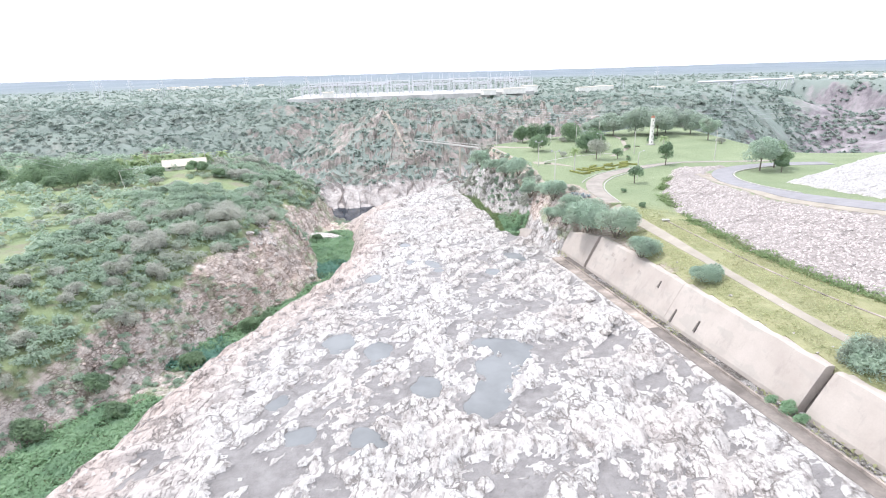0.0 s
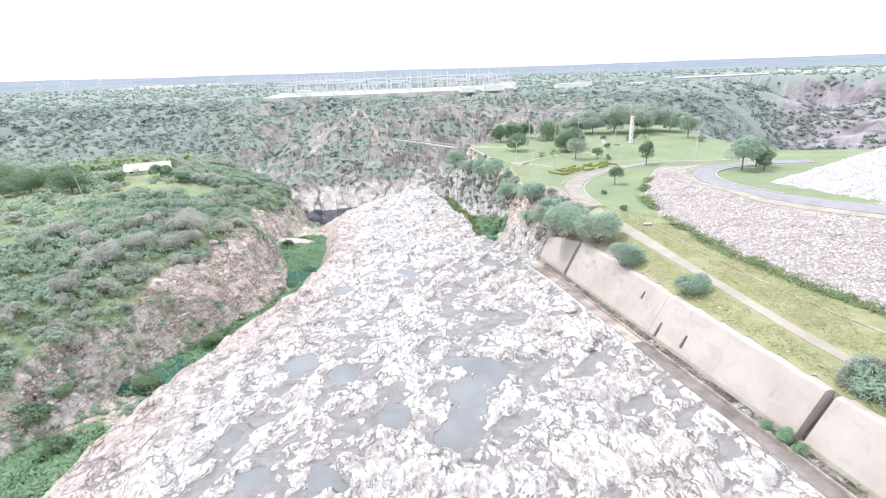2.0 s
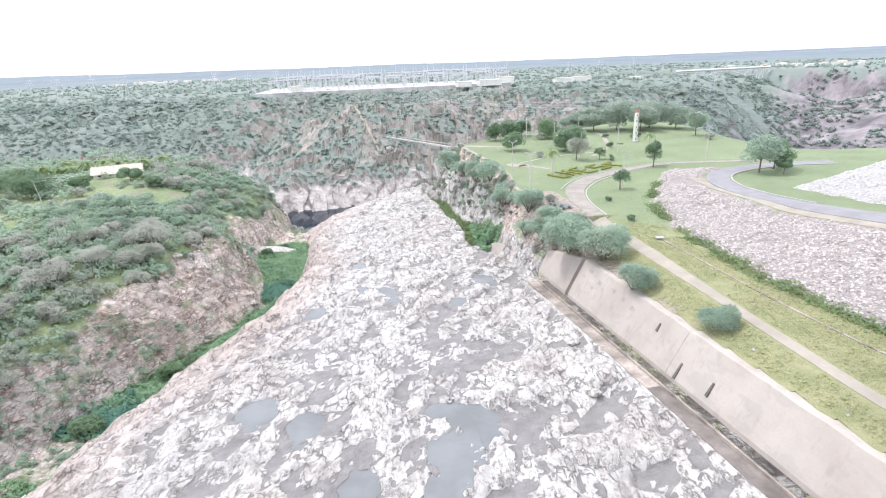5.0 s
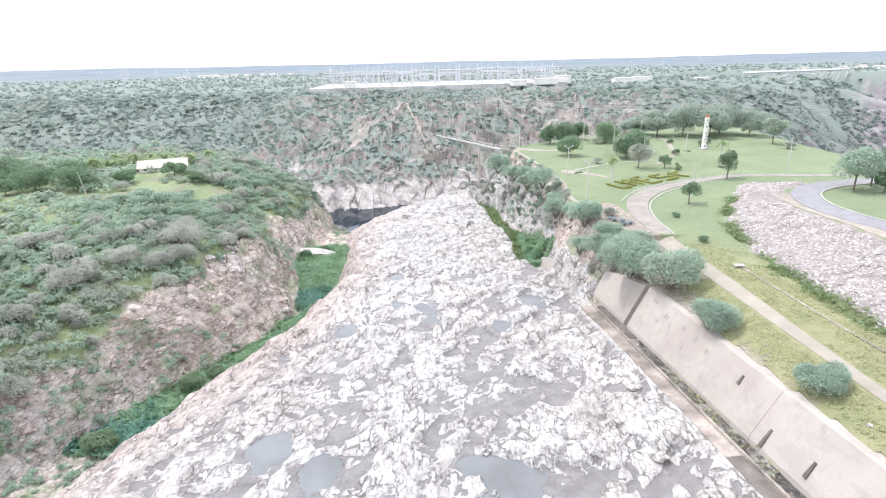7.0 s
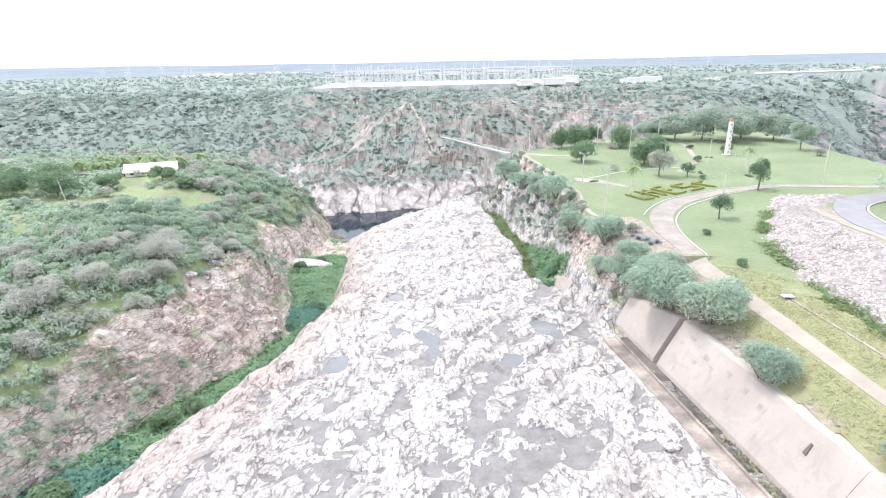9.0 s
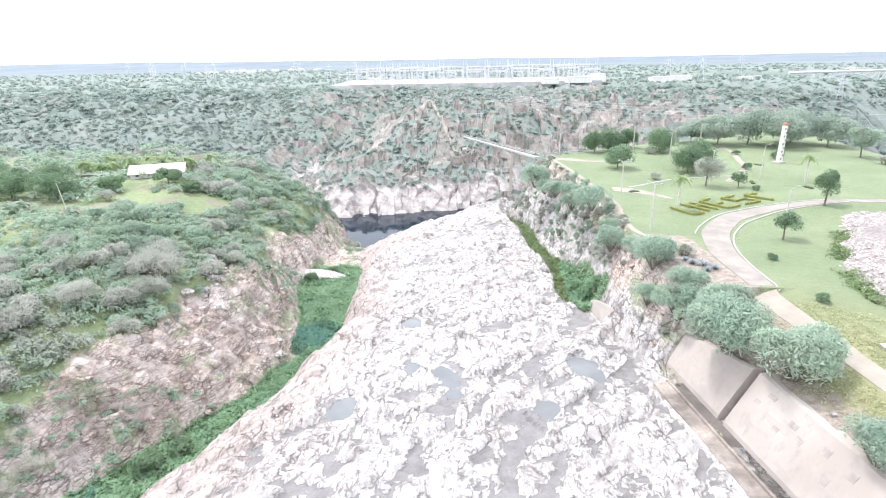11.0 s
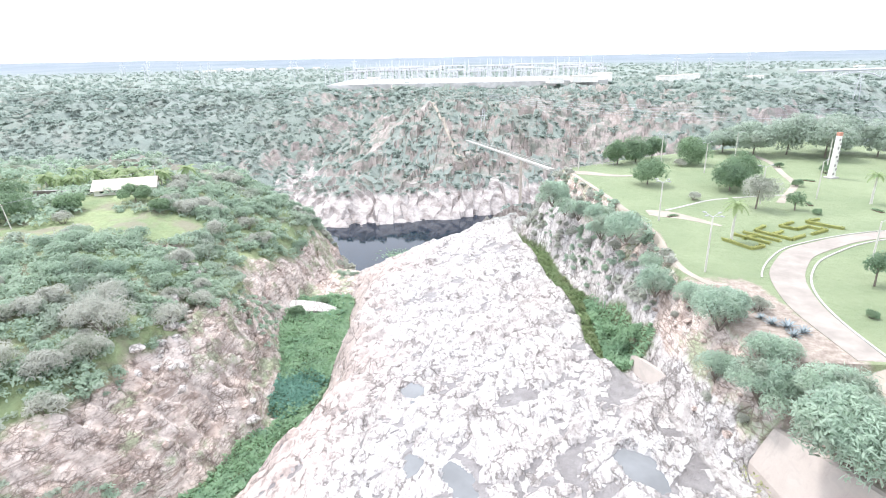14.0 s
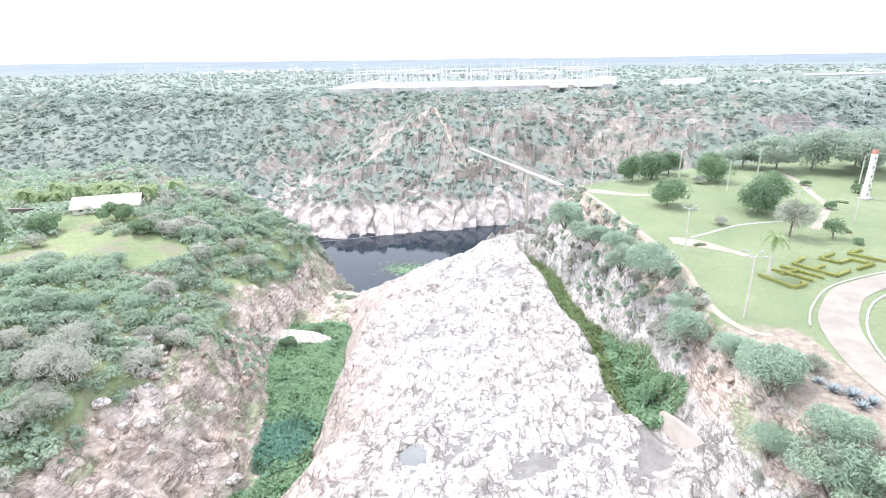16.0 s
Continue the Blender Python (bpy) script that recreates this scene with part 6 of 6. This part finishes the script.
GANTRY = gantry_thing(13, 15)
for i in range(11):
    for j in range(5):
        x = -185 + 30 * i + 4 * (j % 2)
        y = 760 + 0.2 * (x + 190) + 28 * j
        t = copy_thing(GANTRY, Matrix.Translation((x, y, 7.0)) @ Matrix.Rotation(0.2, 4, "Z") @ Matrix.Scale(rng.uniform(0.8, 1.25), 4))
        tagged(t, "pale steel gantry with insulators in the substation yard", "gantry", "substation gantries")


def small_house(x, y, w, d, h, turn, tilt_roof, ztop=None):
    t = thing("town_house", x, y, float(z_at(x, y)) if ztop is None else ztop, "small far white house with a pale roof", "house", "houses of the far town", turn=turn)
    part("wall", box(-w / 2, w / 2, -d / 2, d / 2, -2, h), WHITE_WALL, t)
    bm = bmesh.new()
    vs = [bm.verts.new(p) for p in ((-w / 2 - 0.5, -d / 2 - 0.5, h), (w / 2 + 0.5, -d / 2 - 0.5, h), (w / 2 + 0.5, 0, h + tilt_roof), (-w / 2 - 0.5, 0, h + tilt_roof), (-w / 2 - 0.5, d / 2 + 0.5, h), (w / 2 + 0.5, d / 2 + 0.5, h))]
    bm.faces.new((vs[0], vs[1], vs[2], vs[3]))
    bm.faces.new((vs[3], vs[2], vs[5], vs[4]))
    bm.faces.new((vs[0], vs[3], vs[4]))
    bm.faces.new((vs[1], vs[5], vs[2]))
    part("roof", bm, ROOF, t)


for i in range(34):
    x = rng.uniform(-1010, -700)
    small_house(x, 1950 + 0.6 * (x + 900) + rng.uniform(-60, 260), rng.uniform(9, 22), rng.uniform(8, 12), rng.uniform(4, 9), rng.uniform(-0.4, 0.4), 1.5)
for i in range(26):
    x = rng.uniform(760, 1150)
    small_house(x, 1320 + rng.uniform(-80, 160) - 0.3 * (x - 760), rng.uniform(9, 20), rng.uniform(8, 12), rng.uniform(4, 8), rng.uniform(-0.4, 0.4), 1.5)
for x, y, w, h in ((95, 790, 30, 5), (120, 815, 20, 7), (60, 775, 18, 4), (210, 860, 26, 7), (255, 930, 30, 7), (330, 900, 22, 6), (-150, 755, 14, 7)):
    small_house(x, y, w, 14, h, 0.2, 0.8, 6.8 if x < 125 else None)

x, y = rng.uniform(240, 900, 9000), rng.uniform(420, 1200, 9000)
on = (mask_at("canyon", x, y) > 0.5) & (z_at(x, y) > -79) & (fbm(x, y, 60, 2, 69) > -0.05)
scatter("canyon_scrub", x[on], y[on], rng.uniform(2, 5, on.sum()), 14, 0.5, LEAF_FAR_HAZY, "grey-green scrub on the far canyon walls", "scrub", 0.55, up=1.0)
n = 900
x, y = -48 + 9 * rng.normal(size=n) * 0.6, 352 + 7 * rng.normal(size=n) * 0.6
p = np.stack([x, y, np.full(n, LAKE_Z + 0.08)], 1)
tagged(quads_object("floating_weeds", leaves_at(p, np.tile((0, 0, 1.0), (n, 1)), 0.5, rng, 1.1, 0.08), LEAF_FRESH), "pale green floating weeds on the dark lake", "weeds", kind="stuff")

# ---- footbridge from the lawn's corner to the far cliff ----
fb = thing("footbridge", 0, 0, 0, "narrow pale concrete footbridge sloping down to the far cliff", "bridge")
A, B = Vector((17, 272, 0.2)), Vector((-23, 462, -17))
bm = bmesh.new()
side = Vector((0.98, 0.2, 0)) * 0.9
vs = [bm.verts.new(p) for p in (A - side, A + side, B + side, B - side)]
bm.faces.new(vs)
ext = bmesh.ops.extrude_face_region(bm, geom=bm.faces[:])
bmesh.ops.translate(bm, vec=(0, 0, -0.6), verts=[g for g in ext["geom"] if isinstance(g, bmesh.types.BMVert)])
bmesh.ops.recalc_face_normals(bm, faces=bm.faces)
part("deck", bm, KERB, fb)
for sgn in (-1, 1):
    up = Vector((0, 0, 1.1))
    part("handrail", tube_bm(bmesh.new(), A + side * sgn + up, B + side * sgn + up, 0.09, 0.09, 5), KERB, fb)
    for i in range(17):
        p = A.lerp(B, i / 16) + side * sgn * 0.95
        part("baluster", tube_bm(bmesh.new(), p - Vector((0, 0, 0.3)), p + up, 0.07, 0.07, 5), KERB, fb)
for f in (0.22,):
    p = A.lerp(B, f)
    g = float(z_at(p.x, p.y))
    if g < p.z - 1:
        part("pier", tube_bm(bmesh.new(), (p.x, p.y, g - 1), (p.x, p.y, p.z - 0.5), 0.7, 0.5, 10), CONCRETE, fb, "slim concrete pier")
tagged(strip("inclined_track", [(-23, 462), (-34, 490), (-48, 530), (-64, 575)], 0.9, ROAD, 0.8, 3.0, 4.0), "pale stepped track climbing the far cliff", "path", kind="structure")

# ---- steel arch bridge over the far canyon ----
bridge = thing("arch_bridge", 0, 0, 0, "far steel arch bridge with a flat deck and lattice spandrels", "bridge")
P, Q = Vector((480, 1100, 4)), Vector((720, 1200, 4))
part("deck", (lambda bm: (tube_bm(bm, P, Q, 2.2, 2.2, 4), bm)[1])(bmesh.new()), PALE_STEEL, bridge)
last = None
for i in range(15):
    f = i / 14
    top = P.lerp(Q, f)
    low = top - Vector((0, 0, 4 + 52 * (2 * f - 1) ** 2))
    if i not in (7,):
        part("spandrel_post", tube_bm(bmesh.new(), low, top, 0.7, 0.6, 5), PALE_STEEL, bridge)
    if last:
        part("arch_rib", tube_bm(bmesh.new(), last[0], low, 1.1, 1.1, 6), PALE_STEEL, bridge)
        part("brace", tube_bm(bmesh.new(), last[0], top, 0.5, 0.5, 5), PALE_STEEL, bridge)
    last = (low, top)

# ---- cables over the valley ----
WIRE = plain("grey_cable", (0.5, 0.5, 0.52), 0.5)


def cable(a, b, sag, r=0.05):
    cu = bpy.data.curves.new("cable", "CURVE")
    cu.dimensions, cu.bevel_depth, cu.bevel_resolution = "3D", r, 0
    sp = cu.splines.new("POLY")
    sp.points.add(24)
    for i in range(25):
        f = i / 24
        p = Vector(a).lerp(Vector(b), f) - Vector((0, 0, sag * 4 * f * (1 - f)))
        sp.points[i].co = (*p, 1)
    cu.materials.append(WIRE)
    tagged(new("cable", cu), "thin grey overhead power cable across the valley", "cable", "overhead cables")


for k in range(5):
    cable((-14 + k * 1.5, 514, 10 - k * 1.2), (330, 560 - 12 * k, 2 - 3 * k), 9, 0.09)
cable((-105.5, 246, 5.2), (-121, 208, 3.4), 0.6, 0.03)
cable((-121, 208, 3.4), (-158, 235, 4.0), 0.6, 0.03)
for k in range(2):
    cable((-160, 215 + 5 * k, 7), (-25, 300 + 8 * k, -22), 9, 0.04)

# the patterns that the copies were made from are not part of the place
for pat in (*MESQUITE, *SCRUB, *TWIGGY, *GREEN, LUSH, THORN, PYLON, GANTRY):
    for o in (*pat.children_recursive, pat):
        bpy.data.objects.remove(o)
